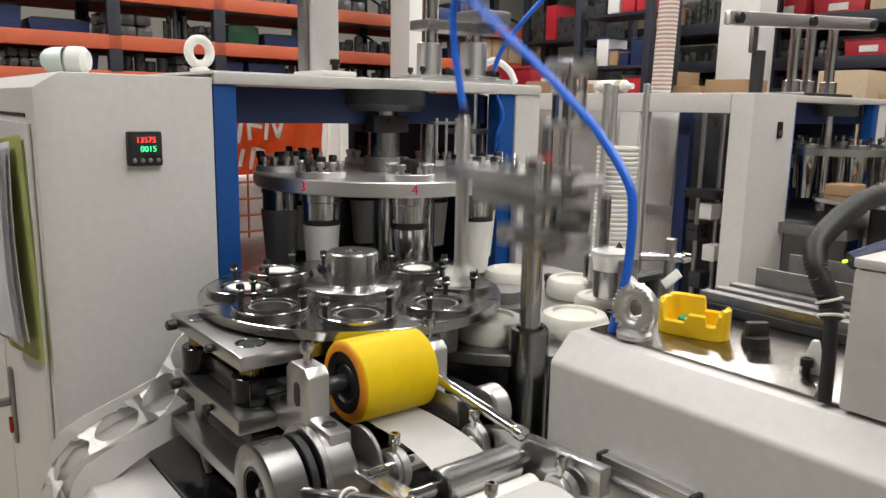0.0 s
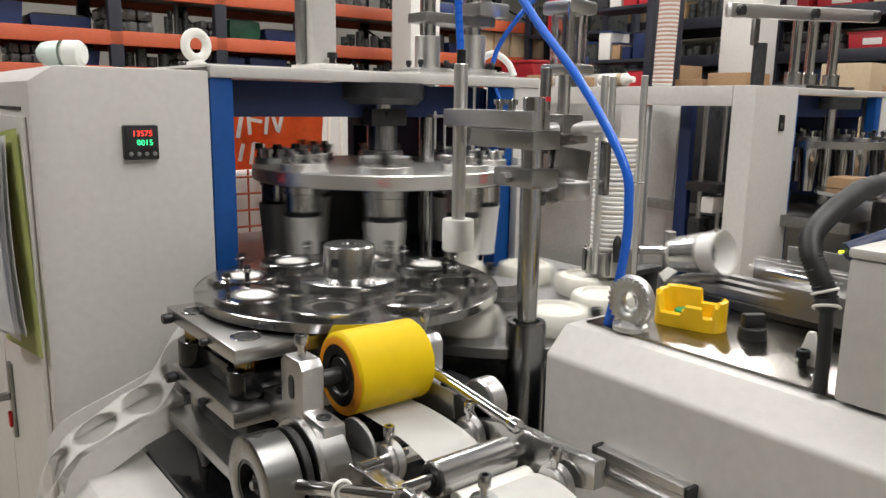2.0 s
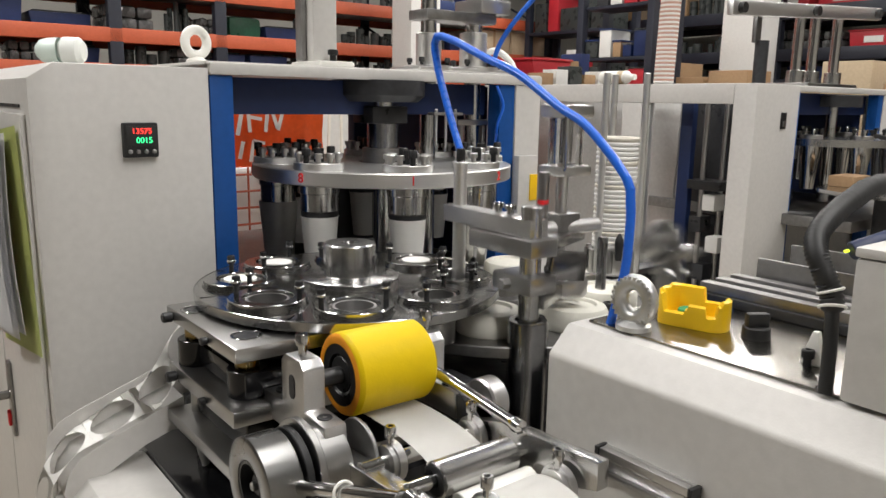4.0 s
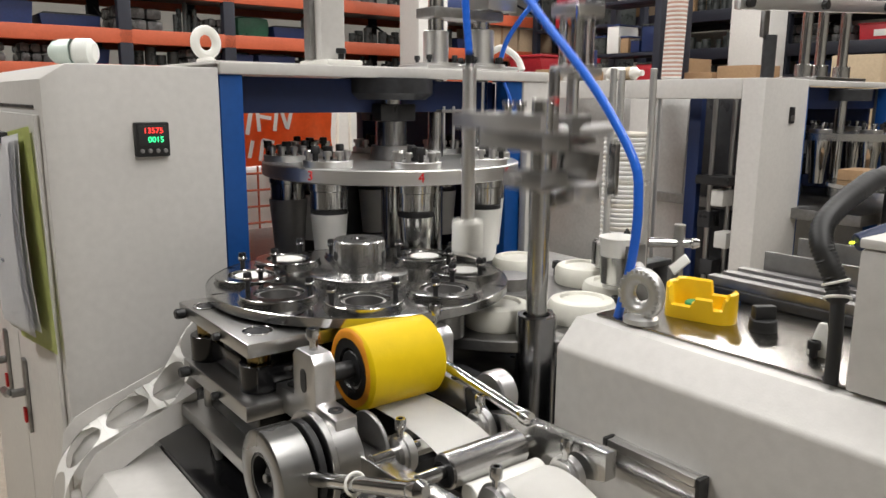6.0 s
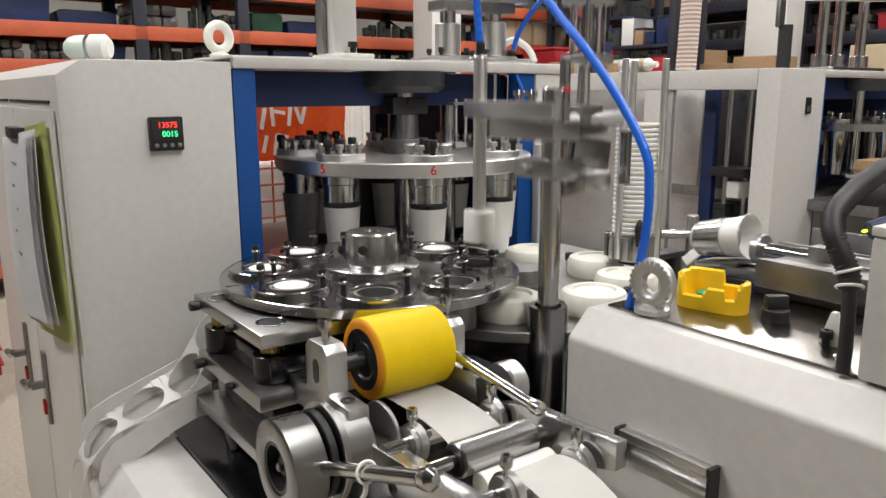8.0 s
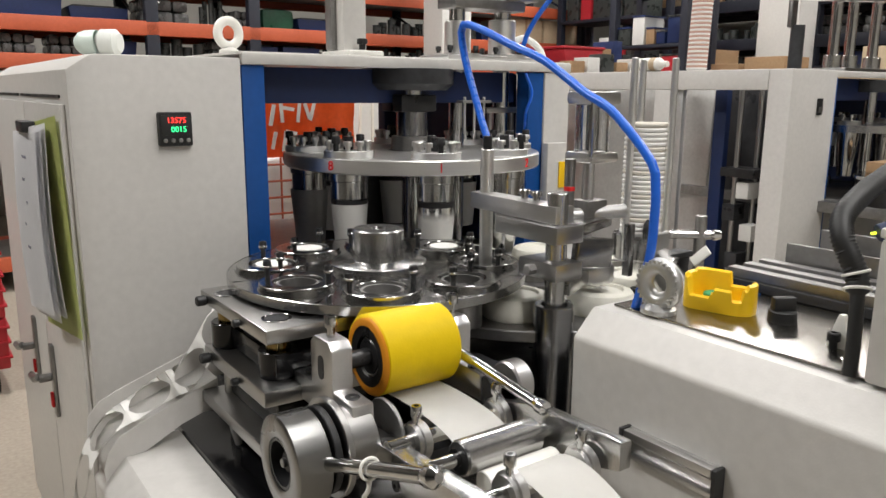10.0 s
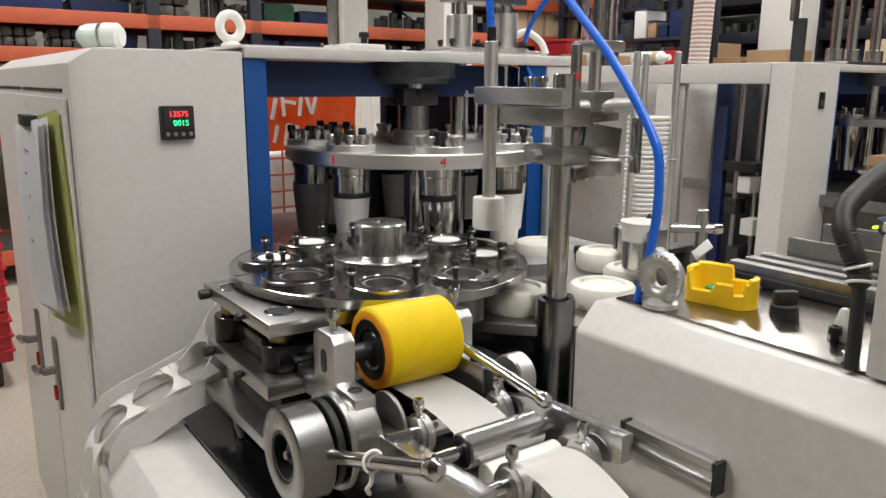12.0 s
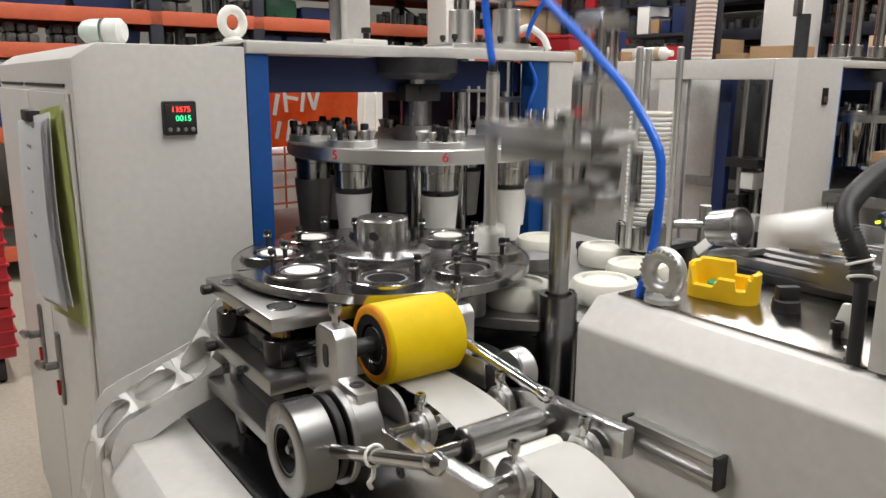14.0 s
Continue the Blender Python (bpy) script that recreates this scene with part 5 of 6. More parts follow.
# ---------------------------------------------------------------- second machine's visible works
def far_turret():
    o = Vector((2.5, 0.12, 0))
    t = thing("far_mandrel_turret", (3.12, 0.18, 1.235), "steel turret with mandrels in the neighbouring machine", "turret")
    c = T + o
    part("rim", lathe((c.x, c.y, 1.215), (c.x, c.y, 1.245), [(0, 0), (0, T_R), (1, T_R), (1, 0)], 64), TURNED, t)
    part("shaft", rod((c.x, c.y, 0.95), (c.x, c.y, 1.43), 0.026), CHROME, t)
    part("cam_box", rod((c.x, c.y, 1.38), (c.x, c.y, 1.43), 0.12), SOOT, t)
    for k in range(8):
        p = turn_at(c, T_S, 10 + 45 * k, 0)
        m = part("mandrel", lathe((p.x, p.y, 1.215), (p.x, p.y, 1.03), [(0, 0), (0, 0.044), (0.3, 0.04), (0.36, 0.037), (1, 0.028), (1, 0)], 28), CHROME, t)
        part("clamp_ring", rod((p.x, p.y, 1.245), (p.x, p.y, 1.262), 0.045, 24), STEEL, m)
        for j in range(5):
            q = turn_at(p, 0.036, j * 72, 0)
            part("screw", socket_screw((q.x, q.y, 1.262), (q.x, q.y, 1.288), 0.009), CHROME if j % 2 else BLACK, m)
    d = thing("far_bottom_disc", (2.77, -0.245, 1.06), "polished steel pocket disc in the neighbouring machine", "indexing disc")
    e = D + o
    part("plate", rod((e.x, e.y, 1.051), (e.x, e.y, 1.066), D_R, 64), CHROME, d)
    part("hub", rod((e.x, e.y, 1.066), (e.x, e.y, 1.13), 0.042, 36), TURNED, d)
    part("stand", rod((e.x, e.y, 0.60), (e.x, e.y, 1.051), 0.05, 28), SOOT, d)
    part("cardboard_pad", box((e.x - 0.05, e.y + 0.12, 1.0665), (e.x + 0.10, e.y + 0.22, 1.11), 0.004), CARD, d)
    w = thing("far_press_stand", (3.0, -0.2, 0), "dark oily stand under the neighbouring dies", "machine stand")
    part("deck", box((2.6, -0.6, 0), (3.7, 0.1, 0.62), 0.01), SOOT, w)
    part("cap", box((2.9, 0.75, 0.9), (3.5, 0.8, 1.40), 0.01), NAVY, w)
    for k in range(14):
        x, z = 2.72 + 0.055 * (k % 7), 0.95 + 0.19 * (k // 7)
        part("valve", box((x, 0.30, z), (x + 0.035, 0.36, z + 0.05 + 0.02 * (k % 3)), 0.004), (SOOT, GALV, BLACK)[k % 3], w)
    # columns and link on its roof
    q = thing("far_press_linkage", (2.95, 0.2, 1.465), "steel press linkage on the neighbouring machine roof", "linkage")
    for x, y in ((2.80, 0.20), (2.93, 0.20), (3.13, 0.20)):
        part("column", rod((x, y, 1.4655), (x, y, 1.78), 0.022), CHROME, q)
        part("bush", rod((x, y, 1.4655), (x, y, 1.53), 0.036), TURNED, q)
    lk = part("link", prism([(2.20, 1.705), (3.42, 1.775), (3.42, 1.83), (2.20, 1.76)], "y", 0.14, 0.17, 0.010), RIM, q)
    for x in (2.25, 2.80, 3.36):
        part("pin", rod((x, 0.12, 1.732 + (x - 2.2) * 0.0574), (x, 0.185, 1.732 + (x - 2.2) * 0.0574), 0.02, 24), BLACK, lk)
    part("hanger", box((2.42, 0.171, 1.62), (2.46, 0.19, 1.74), 0.006), DULL, q)
    part("shock_tube", rod((2.46, 0.165, 1.4655), (2.46, 0.165, 1.63), 0.026), SOOT, q)
    part("plate", box((2.76, 0.12, 1.4652), (3.2, 0.30, 1.478), 0.004), STEEL, q)


far_turret()


def roof_clutter():
    st = thing("nested_cup_stack", (2.40, 0.57, 1.465), "tall leaning stack of printed paper cups on the machine roof", "cup stack")
    for k in range(46):
        z = 1.466 + 0.0088 * k
        x = 2.40 + 0.0004 * k
        part("paper_cup", lathe((x, 0.57, z), (x, 0.57, z + 0.012), [(0, 0.036), (0.3, 0.040), (0.5, 0.043), (0.85, 0.043), (1, 0.041), (1, 0.036)], 24), PINK if k % 2 else PAPER, st)
    part("printed_cup", lathe((2.42, 0.57, 1.872), (2.425, 0.57, 1.96), [(0, 0.040), (0.1, 0.043), (1, 0.036), (1, 0)], 28), RED, st, "red printed cup upside down")
    b = thing("white_spray_bottle", (2.36, 0.80, 1.465), "white plastic bottle with a printed label lying down", "bottle")
    part("body", lathe((2.36, 0.88, 1.495), (2.36, 0.69, 1.495), [(0, 0), (0, 0.024), (0.04, 0.028), (0.78, 0.028), (0.88, 0.014), (1, 0.013), (1, 0)], 28), NYLON, b)
    part("label_band", lathe((2.36, 0.775, 1.495), (2.36, 0.745, 1.495), [(0, 0.0284), (0, 0.0288), (1, 0.0288), (1, 0.0284)], 28), CARD2, b, "red and tan printed label")
    for k in range(5):
        u = thing("parts_carton", (2.5 + 0.1 * k, 1.4, 1.465), "small carton of machine parts on the roof", "carton", "roof cartons")
        part("box", box((2.45 + 0.11 * k, 1.36, 1.4655), (2.54 + 0.11 * k, 1.46, 1.53 + 0.02 * (k % 3)), 0.003), (CARD, WHITEP, DARKG)[k % 3], u)


roof_clutter()


# ---------------------------------------------------------------- behind the machine
def banner_crate():
    t = thing("orange_tarpaulin_banner", (1.0, 1.42, 0.9), "orange printed tarpaulin with broken white lettering", "banner")
    bm = bmesh.new()
    rows = []
    for i in range(25):
        x = 0.70 + 0.50 * i / 24
        rows.append([bm.verts.new((x, 1.40 + 0.010 * math.sin(i * 0.9) + 0.006 * math.sin(j * 1.3 + i * 0.4), 1.105 + 0.275 * j / 8)) for j in range(9)])
    for a, b in zip(rows, rows[1:]):
        for k in range(8):
            bm.faces.new((a[k], b[k], b[k + 1], a[k + 1]))
    bmesh.ops.solidify(bm, geom=bm.faces[:], thickness=0.002)
    part("sheet", bm, TARP, t)
    for x, z, w, h, r in ((0.815, 1.275, 0.016, 0.085, 12), (0.855, 1.285, 0.014, 0.08, -4), (0.885, 1.300, 0.05, 0.014, 10), (0.93, 1.29, 0.014, 0.09, 8), (0.965, 1.295, 0.014, 0.075, -18), (0.99, 1.29, 0.014, 0.08, 16), (0.82, 1.175, 0.014, 0.07, 14), (0.865, 1.17, 0.014, 0.085, 10), (0.895, 1.205, 0.05, 0.014, 14), (0.91, 1.15, 0.014, 0.07, 24)):
        part("letter_bar", box((x - w / 2, 1.370, z - h / 2), (x + w / 2, 1.3745, z + h / 2), 0, turn=pose(0, 0, 0, 0, r, 0)), WHITEP, t)
    c = thing("wire_crate", (1.0, 1.5, 0.0), "orange wire mesh crate filled with white paper", "crate")
    for k in range(8):
        x = 0.70 + 0.066 * k
        part("upright_wire", rod((x, 1.345, 0.60), (x, 1.345, 1.11), 0.0045, 8), RACK_O, c)
    for k in range(8):
        z = 0.62 + 0.066 * k
        part("cross_wire", rod((0.68, 1.338, z), (1.16, 1.338, z), 0.0045, 8), RACK_O, c)
    part("base", box((0.66, 1.33, 0.0), (1.17, 1.8, 0.6), 0.01), RACK_O, c)
    part("paper_fill", box((0.68, 1.362, 0.6), (1.19, 1.75, 1.10), 0.03), PAPER, c)
    s = thing("white_sack", (1.33, 1.6, 0), "white woven sack behind the portal", "sack")
    part("cloth", box((1.19, 1.5, 0.0), (1.62, 1.9, 1.335), 0.05), WHITEP, s)
    for k in range(6):
        part("fold", box((1.2 + 0.07 * k, 1.492, 0.9), (1.212 + 0.07 * k, 1.502, 1.32), 0.004, turn=pose(0, 0, 0, 0, 6 - 3 * k, 0)), PAPER_EDGE, s)


banner_crate()


def rack(name, x0, x1, y0, y1, levels, ups, label, paint):
    """A pallet rack along x: upright frames, orange beams in pairs, decks."""
    t = thing(name, ((x0 + x1) / 2, (y0 + y1) / 2, 0), label, "rack", "storage racks")
    for x in ups:
        for y in (y0, y1):
            part("upright", box((x - 0.045, y - 0.035, 0), (x + 0.045, y + 0.035, 3.4), 0.004), RACK_B, t)
        for k in range(8):
            part("brace", rod((x, y0, 0.2 + 0.38 * k), (x, y1, 0.2 + 0.38 * (k + 1)), 0.012, 8), RACK_B, t)
    for z in levels:
        for y in (y0 - 0.01, y1 + 0.01):
            part("beam", box((x0, y - 0.025, z - 0.1), (x1, y + 0.025, z), 0.006), paint, t)
        part("deck", box((x0, y0 + 0.03, z - 0.04), (x1, y1 - 0.03, z - 0.02)), DULL, t)
    return t


rack("pallet_rack", -1.2, 5.6, 4.3, 5.15, (0.25, 1.05, 1.60, 1.845, 2.18, 2.85), (-1.1, 1.165, 1.93, 3.75, 5.5), "dark blue pallet rack with orange beams full of goods", RACK_O)


def goods(seed, x_from, x_to, place, mix):
    """Fill a rack built along x; place: the pose that carries the rack to where it stands."""
    random.seed(seed)
    for level, top in ((1.05, 1.48), (1.6005, 1.735), (1.8455, 2.07), (2.1805, 2.72)):
        x = x_from
        while x < x_to:
            w = random.uniform(0.16, 0.42)
            h = min(random.uniform(0.10, 0.26) if level != 1.05 else random.uniform(0.3, 0.6), top - level)
            kind = random.choice(mix)
            y = 4.36 + random.uniform(0, 0.12)
            p = (x + w / 2, y + 0.2, level)
            if kind == 0:
                t = thing("storage_bin", p, "blue plastic storage bin with dark parts on the rack", "bin", "goods on the rack")
                part("shell", prism([(x, level), (x + w, level), (x + w + 0.015, level + h * 0.8), (x - 0.015, level + h * 0.8)], "y", y, y + 0.4, 0.006), BIN_B, t)
                part("filling", box((x + 0.01, y + 0.02, level + h * 0.7), (x + w - 0.01, y + 0.38, level + h * 0.92), 0.03), DARKG, t)
            elif kind == 1:
                t = thing("wrapped_bundle", p, "grey plastic-wrapped bundle of parts on the rack", "bundle", "goods on the rack")
                for k in range(3):
                    for j in range(2):
                        a = x + w * (k + 0.5) / 3
                        part("wrapped_pack", box((a - w / 6.3, y + 0.02 * j, level + h * j / 2), (a + w / 6.3, y + 0.35, level + h * (j + 1) / 2 - 0.004 * k), 0.025), GREYG, t)
            elif kind == 2:
                t = thing("cardboard_box", p, "brown cardboard box on the rack", "box", "goods on the rack")
                part("carton", box((x, y, level), (x + w, y + 0.4, level + h), 0.006), random.choice((CARD, CARD2)), t)
                part("tape", box((x + w * 0.45, y - 0.002, level + h * 0.5), (x + w * 0.55, y + 0.1, level + h + 0.002)), CARD2, t)
            elif kind == 3:
                t = thing("dark_casting_pile", p, "pile of dark metal castings on the rack", "castings", "goods on the rack")
                for k in range(5):
                    a = x + w * (k + 0.5) / 5
                    part("casting", rod((a, y + 0.03 * (k % 2), level), (a, y + 0.03 * (k % 2) , level + h * (0.6 + 0.4 * (k % 3) / 2)), w / 10, 16), DARKG, t)
            elif kind == 5:
                t = thing("red_parts_crate", p, "red plastic parts crate on the rack", "crate", "goods on the rack")
                part("shell", prism([(x, level), (x + w, level), (x + w + 0.012, level + h * 0.75), (x - 0.012, level + h * 0.75)], "y", y, y + 0.36, 0.006), REDG, t)
                part("rim", box((x - 0.02, y - 0.01, level + h * 0.75), (x + w + 0.02, y + 0.37, level + h * 0.75 + 0.012), 0.004), REDG, t)
                part("label", box((x + w * 0.3, y - 0.006, level + h * 0.2), (x + w * 0.7, y + 0.004, level + h * 0.5), 0.001), WHITEP, t, "white paper label")
            else:
                t = thing("green_bag", p, "dark green bag of parts on the rack", "bag", "goods on the rack")
                part("cloth", box((x, y, level), (x + w, y + 0.35, level + h * 0.8), 0.05), GREENG, t)
            t.matrix_basis = place @ Matrix.Translation(t.location)
            x += w + random.uniform(0.02, 0.10)


goods(7, -1.0, 4.45, Matrix.Identity(4), (0, 0, 1, 1, 3, 3, 3, 4))
EAST = pose(1.55, 4.1, 0, 0, 0, -90)
r2 = rack("pallet_rack", 0.0, 6.2, 4.3, 5.15, (0.25, 1.05, 1.60, 1.845, 2.18, 2.85), (0.1, 2.1, 4.1, 6.1), "dark steel rack full of cartons and parts", RACK_B)
r2.matrix_basis = EAST @ Matrix.Translation(r2.location)
goods(19, 0.15, 6.0, EAST, (0, 1, 2, 2, 3, 3, 3, 5, 5))


def east_side():
    """Pillars, shelves and cartons beyond the second machine."""
    single("pillar_1", box((3.08, 3.4, 0), (3.36, 3.66, 4.4), 0.01), WHITEP, "white painted concrete pillar", "pillar", kind="structure")
    single("pillar_2", box((5.22, 1.78, 0), (5.47, 2.12, 4.4), 0.01), WHITEP, "white painted concrete pillar", "pillar", kind="structure")
    single("partition_wall", box((6.9, -2.0, 0), (7.0, 5.0, 4.4)), WALLP, "cream plastered partition wall", "wall", kind="structure")
    t = thing("steel_shelf", (5.9, 1.9, 0), "dark steel shelf with tools and cartons", "shelf", "storage racks")
    for x, y in ((5.1, 3.2), (5.5, 3.2), (5.1, 4.2), (5.5, 4.2)):
        part("upright", box((x - 0.03, y - 0.03, 0), (x + 0.03, y + 0.03, 3.0), 0.004), RACK_B, t)
    for z in (0.5, 1.1, 1.62, 2.05, 2.6):
        part("board", box((5.07, 3.2, z - 0.03), (5.53, 4.2, z), 0.003), RACK_O if z in (1.62, 0.5) else RACK_B, t)
    random.seed(11)
    for z in (1.1, 1.62, 2.05):
        y = 3.25
        while y < 4.05:
            w = random.uniform(0.1, 0.24)
            h = random.uniform(0.12, 0.34)
            c = thing("shelf_box", (5.25, y, z), random.choice(("dark plastic box on the steel shelf",)), "box", "goods on the shelf")
            part("carton", box((5.1, y, z + 0.001), (5.45, y + w, z + h), 0.006), random.choice((DARKG, BIN_B, GREYG, REDG, WHITEP)), c)
            y += w + 0.03
    for x, y, s, h, m in ((4.6, 1.55, 0.30, 1.62, CARD), (4.62, 1.90, 0.28, 1.58, CARD), (4.6, 1.2, 0.30, 1.50, CARD2), (4.6, 0.75, 0.3, 1.66, CARD2), (4.9, 2.3, 0.3, 1.70, CARD), (4.5, 0.3, 0.35, 1.52, CARD)):
        t = thing("stacked_cartons", (x, y, 0), "stack of brown cardboard cartons on the floor", "cartons", "carton stacks")
        n = 4
        for k in range(n):
            part("carton", box((x - s / 2, y - s / 2, h * k / n), (x + s / 2, y + s / 2, h * (k + 1) / n - 0.004), 0.005), m, t)
    t = thing("dark_machine_rack", (4.3, 2.35, 0), "dark steel tool rack with parts on its shelves", "tool rack")
    for x in (4.2, 4.5):
        for y in (2.02, 2.68):
            part("post", box((x - 0.03, y - 0.03, 0), (x + 0.03, y + 0.03, 2.45), 0.004), RACK_B, t)
    for z in (0.5, 1.0, 1.42, 1.72, 2.1):
        part("shelf", box((4.2, 2.05, z - 0.025), (4.5, 2.65, z), 0.003), RACK_B, t)
    random.seed(23)
    for z in (1.42, 1.72, 2.1):
        y = 2.07
        while y < 2.55:
            w = random.uniform(0.06, 0.15)
            h = random.uniform(0.08, 0.22)
            b = thing("tool_box", (4.3, y, z), "small box of tools on the dark rack", "box", "boxes on the tool rack")
            part("body", box((4.2, y, z + 0.001), (4.42, y + w, z + h), 0.006), random.choice((DARKG, BIN_B, NAVY, SOOT, WHITEP, CARD, REDG)), b)
            part("lid", box((4.195, y - 0.004, z + h), (4.425, y + w + 0.004, z + h + 0.012), 0.003), random.choice((DARKG, BIN_B, GREYG)), b)
            y += w + 0.02
    t = thing("parts_trolley", (3.1, 2.05, 0), "dark steel parts trolley behind the machine", "trolley")
    for x in (2.85, 3.55):
        for y in (1.88, 2.22):
            part("post", box((x - 0.02, y - 0.02, 0.1), (x + 0.02, y + 0.02, 1.5), 0.003), RACK_B, t)
            part("castor", rod((x - 0.015, y, 0.05), (x + 0.015, y, 0.05), 0.05, 18), RUBBER, t)
    for z in (0.3, 0.9, 1.52):
        part("shelf", box((2.83, 1.86, z - 0.02), (3.57, 2.24, z), 0.003), RACK_B, t)
    t = thing("red_tray", (3.08, 2.05, 1.52), "red plastic tray on the parts trolley", "tray")
    part("body", prism([(2.94, 1.521), (3.22, 1.521), (3.25, 1.63), (2.91, 1.63)], "y", 1.9, 2.18, 0.006), REDG, t)
    part("rim", box((2.90, 1.89, 1.63), (3.26, 2.19, 1.645), 0.004), REDG, t)
    for x, h, m in ((3.30, 0.12, CARD), (3.40, 0.17, BIN_B), (3.49, 0.09, DARKG)):
        t = thing("trolley_box", (x, 2.0, 1.52), "small carton on the parts trolley", "carton", "boxes on the trolley")
        part("carton", box((x - 0.035, 1.92, 1.521), (x + 0.045, 2.1, 1.52 + h), 0.004), m, t)
    for x, w in ((4.55, 0.42), (5.0, 0.5)):
        t = thing("large_tan_carton", (x + w / 2, 4.5, 1.8455), "large pale cardboard carton on the rack", "carton", "goods on the rack")
        part("carton", box((x, 4.34, 1.8455), (x + w, 4.8, 2.07), 0.006), CARD2, t)
        part("tape", box((x + w * 0.47, 4.337, 1.9), (x + w * 0.53, 4.5, 2.072)), CARD, t)
    c = thing("red_crate_stack", (-0.4, 2.75, 0), "stack of red plastic crates on the floor", "crates")
    for k in range(3):
        z = 0.12 + 0.24 * k
        cr = part("crate", box((-0.62, 2.3, z), (-0.10, 2.9, z + 0.235), 0.012), REDG, c)
        for j in range(3):
            part("rib", box((-0.63, 2.29, z + 0.05 + 0.07 * j), (-0.09, 2.91, z + 0.062 + 0.07 * j), 0.003), REDG, cr)
    for dx in (-0.55, -0.17):
        for dy in (2.36, 2.84):
            part("castor", rod((dx - 0.02, dy, 0.06), (dx + 0.02, dy, 0.06), 0.06, 20), RUBBER, c)


east_side()


# ---------------------------------------------------------------- moving things
LIE = 80.0
CYCLE = 0.7588
FIRST = -0.21 - CYCLE


def smooth(u):
    u = max(0.0, min(1.0, u))
    return u * u * (3 - 2 * u)


def phase(t):
    """Index count so far and the time since the last index was centred."""
    k = math.floor((t - FIRST) / CYCLE)
    return k, t - FIRST - k * CYCLE


def index_angle(t):
    """Degrees turned since the clip's start by the indexing drive, clockwise from above."""
    k, p = phase(t + 0.13)
    return -45.0 * (k - 1 + smooth(p / 0.20))


def lift(t):
    """0 when the press carriage is up, 1 when it is fully down."""
    p = phase(t)[1]
    return smooth((p - 0.10) / 0.23) - smooth((p - 0.40) / 0.26)


def flip(t):
    """0 when the gripper stands over the curling disc, 1 when it lies at the rail."""
    p = phase(t)[1]
    return smooth((p - 0.32) / 0.16) - smooth((p - 0.68) / 0.15) if p > 0.2 else 1 - smooth((p + CYCLE - 0.68) / 0.15)


def cup_drop(k, t):
    """How far down a turret cup is, by the station where its mandrel stands."""
    n, p = phase(t)
    place = (k - n + 800) % 8      # 0: loading station, 1: the one before it
    if place == 0:
        return 1 - smooth((p - 0.27) / 0.10)
    if place == 1:
        d = smooth((p - 0.27) / 0.06) - smooth((p - 0.46) / 0.08)
        return max(d, smooth((p - 0.66) / 0.08))
    return 0.0


def bottom_drop(k, t):
    """How far down the paper bottom of a pocket is."""
    n, p = phase(t)
    # pockets advance clockwise: 0 front, 7 front left, then round to 2 at the right and 1 front right
    spot = (k - n + 800) % 8
    if spot in (0, 1):
        return 1.0
    if spot == 7:
        return 1 - smooth((p - 0.42) / 0.08)
    if spot == 2:
        return smooth((p - 0.20) / 0.08)
    return 0.0


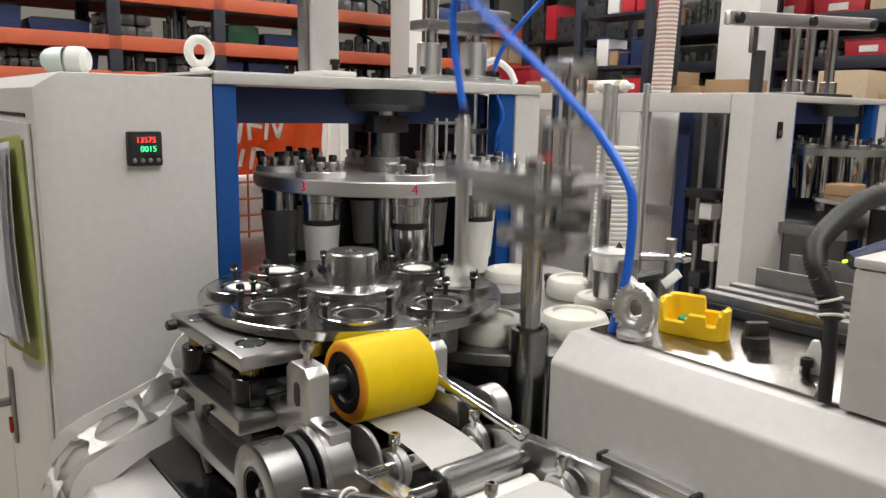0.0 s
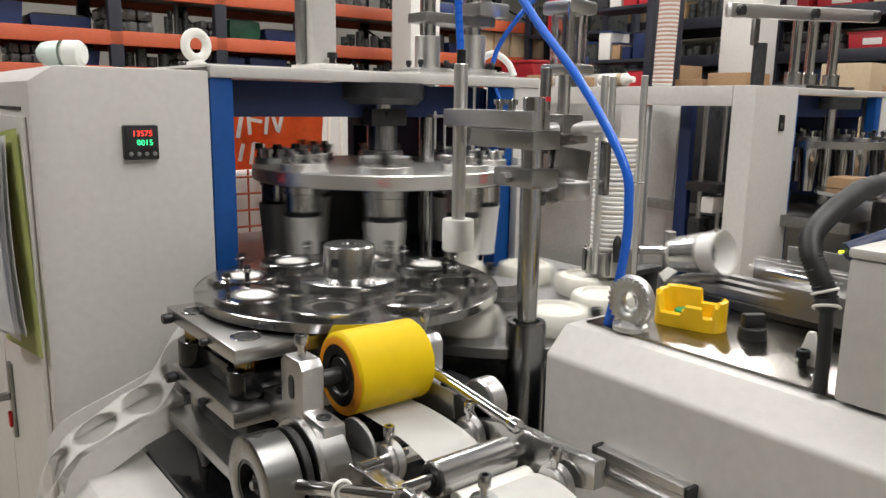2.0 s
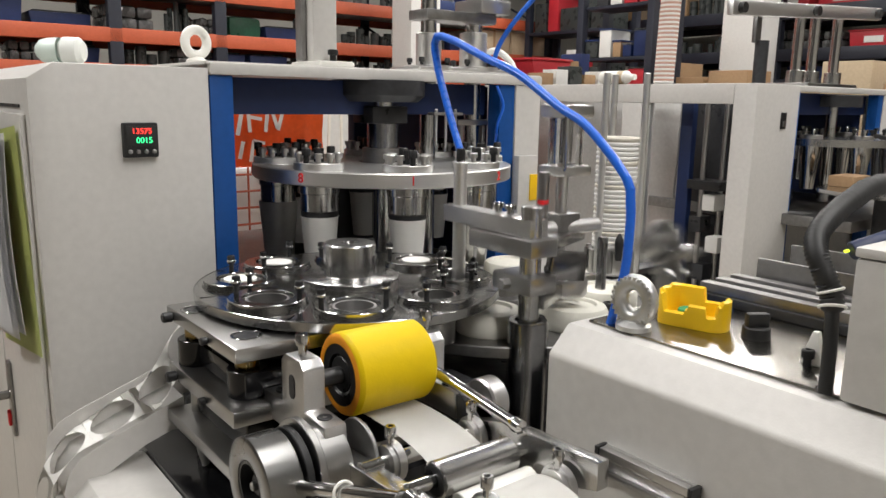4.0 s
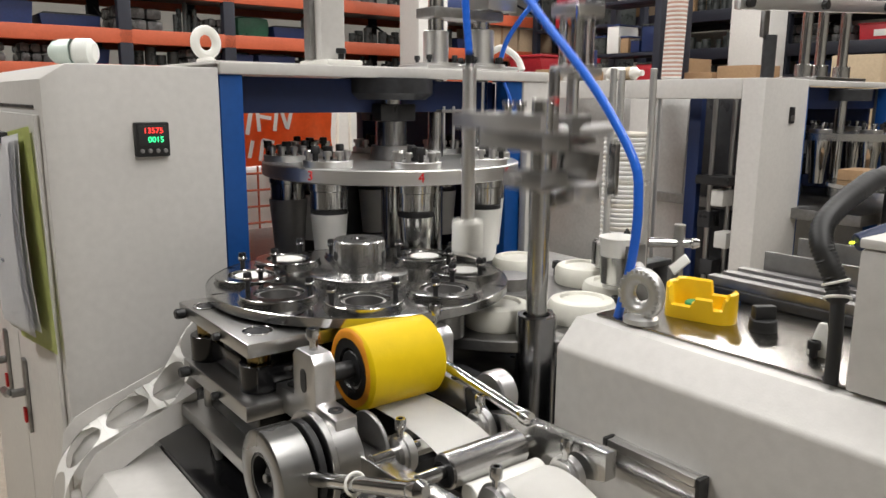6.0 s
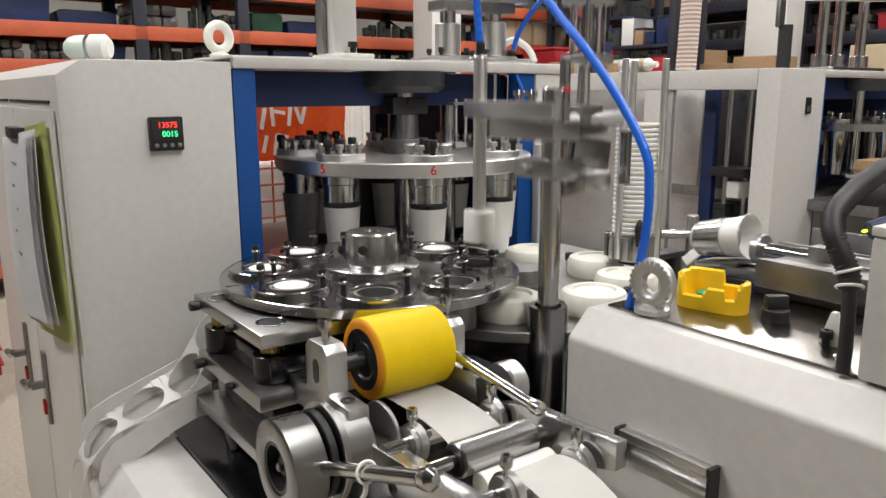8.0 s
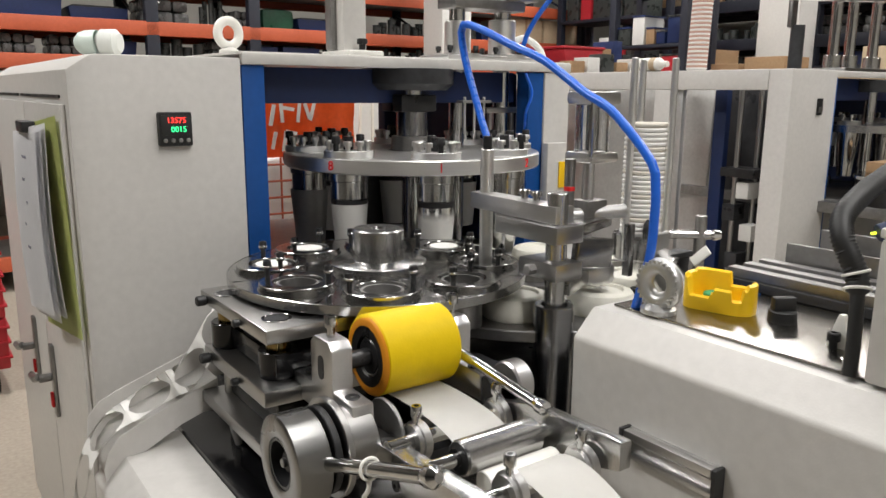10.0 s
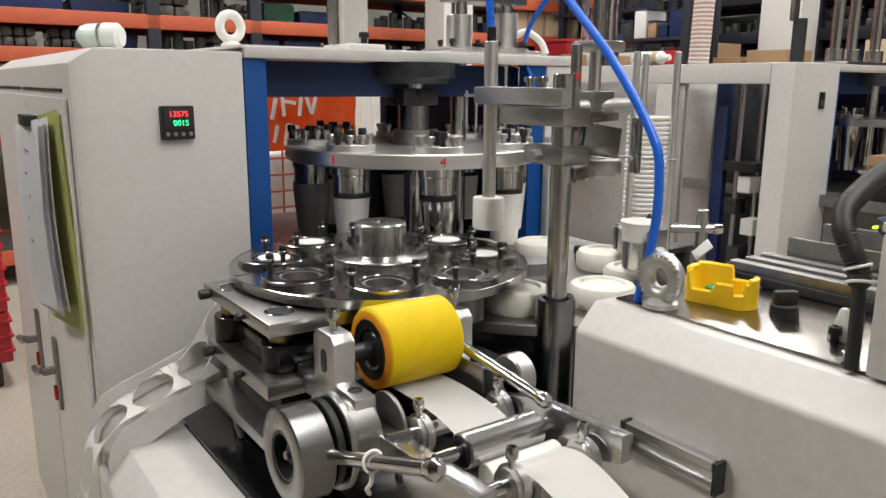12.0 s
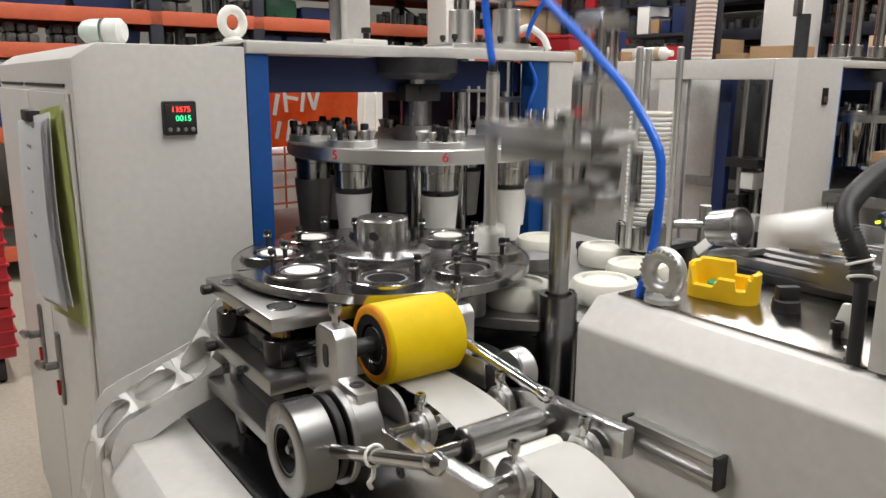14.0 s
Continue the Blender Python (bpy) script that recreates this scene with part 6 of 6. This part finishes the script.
def motions():
    steps = [i / 30 for i in range(0, 421)]
    fine = steps[::1]
    walk(turret, [(t, pose(T.x, T.y, 1.216, 0, 0, index_angle(t))) for t in fine])
    walk(disc, [(t, pose(D.x, D.y, 1.065, 0, 0, index_angle(t))) for t in fine])
    walk(curl, [(t, pose(E.x, E.y, 0.99, 0, 0, index_angle(t))) for t in fine])
    walk(carriage, [(t, pose(C.x, C.y, 1.36 - 0.175 * lift(t))) for t in fine])
    for k, cup in enumerate(cups):
        walk(cup, [(t, pose(0, 0, -0.14 * cup_drop(k, t))) for t in fine])
    for k, b in enumerate(bottoms):
        walk(b, [(t, pose(0, 0, -0.05 * bottom_drop(k, t))) for t in fine])
    coarse = steps[::2] + ([] if steps[-1] in steps[::2] else [steps[-1]])
    for ob, (hi, lo) in hose_rows:
        qa, qb = hi.to_quaternion(), lo.to_quaternion()
        walk(ob, [(t, Matrix.Translation(hi.translation.lerp(lo.translation, lift(t))) @ qa.slerp(qb, lift(t)).to_matrix().to_4x4()) for t in coarse])
    walk(gripper, [(t, pose(PIV.x, PIV.y, PIV.z, LIE * flip(t))) for t in fine])
    # the cup comes along the rail into the gripper, is flipped over and sinks into a die; it returns under the table
    rows = []
    for t in fine:
        p = phase(t)[1]
        if p < 0.27 or p > 0.63:
            m = Matrix.Translation(PIV) @ pose(0, 0, 0, LIE * flip(t))
        elif p < 0.42:
            u = smooth((p - 0.27) / 0.05)
            v = smooth((p - 0.31) / 0.11)
            m = Matrix.Translation(PIV + Vector((0, -0.40 * v, -0.15 * u * (1 - smooth((p - 0.39) / 0.03))))) @ pose(0, 0, 0, LIE * v)
        else:
            v = 1 - smooth((p - 0.42) / 0.21)
            m = Matrix.Translation(PIV + Vector((0, -0.40 * v, 0.05 * v))) @ pose(0, 0, 0, LIE)
        rows.append((t, m))
    walk(grip_cup, rows)
    walk(pu, [(t, pose(0.70, -1.12 + 0.25 * (smooth((phase(t)[1] - 0.42) / 0.21) - smooth((phase(t)[1] - 0.66) / 0.1)), 1.10)) for t in fine])
    strokes = sorted({0.0, 14.0} | {round(FIRST + k * CYCLE - 0.13 + d, 4) for k in range(20) for d in (0, 0.04, 0.08, 0.12, 0.16, 0.20) if 0 < FIRST + k * CYCLE - 0.13 + d < 14})
    for ob, s in strip_rows:
        walk(ob, [(t, strip_pose(s - strip_step * index_angle(t) / 45)) for t in strokes])
    walk(roller, [(t, pose(0.165, -0.622, 1.006, index_angle(t) * 2.4)) for t in fine])


motions()
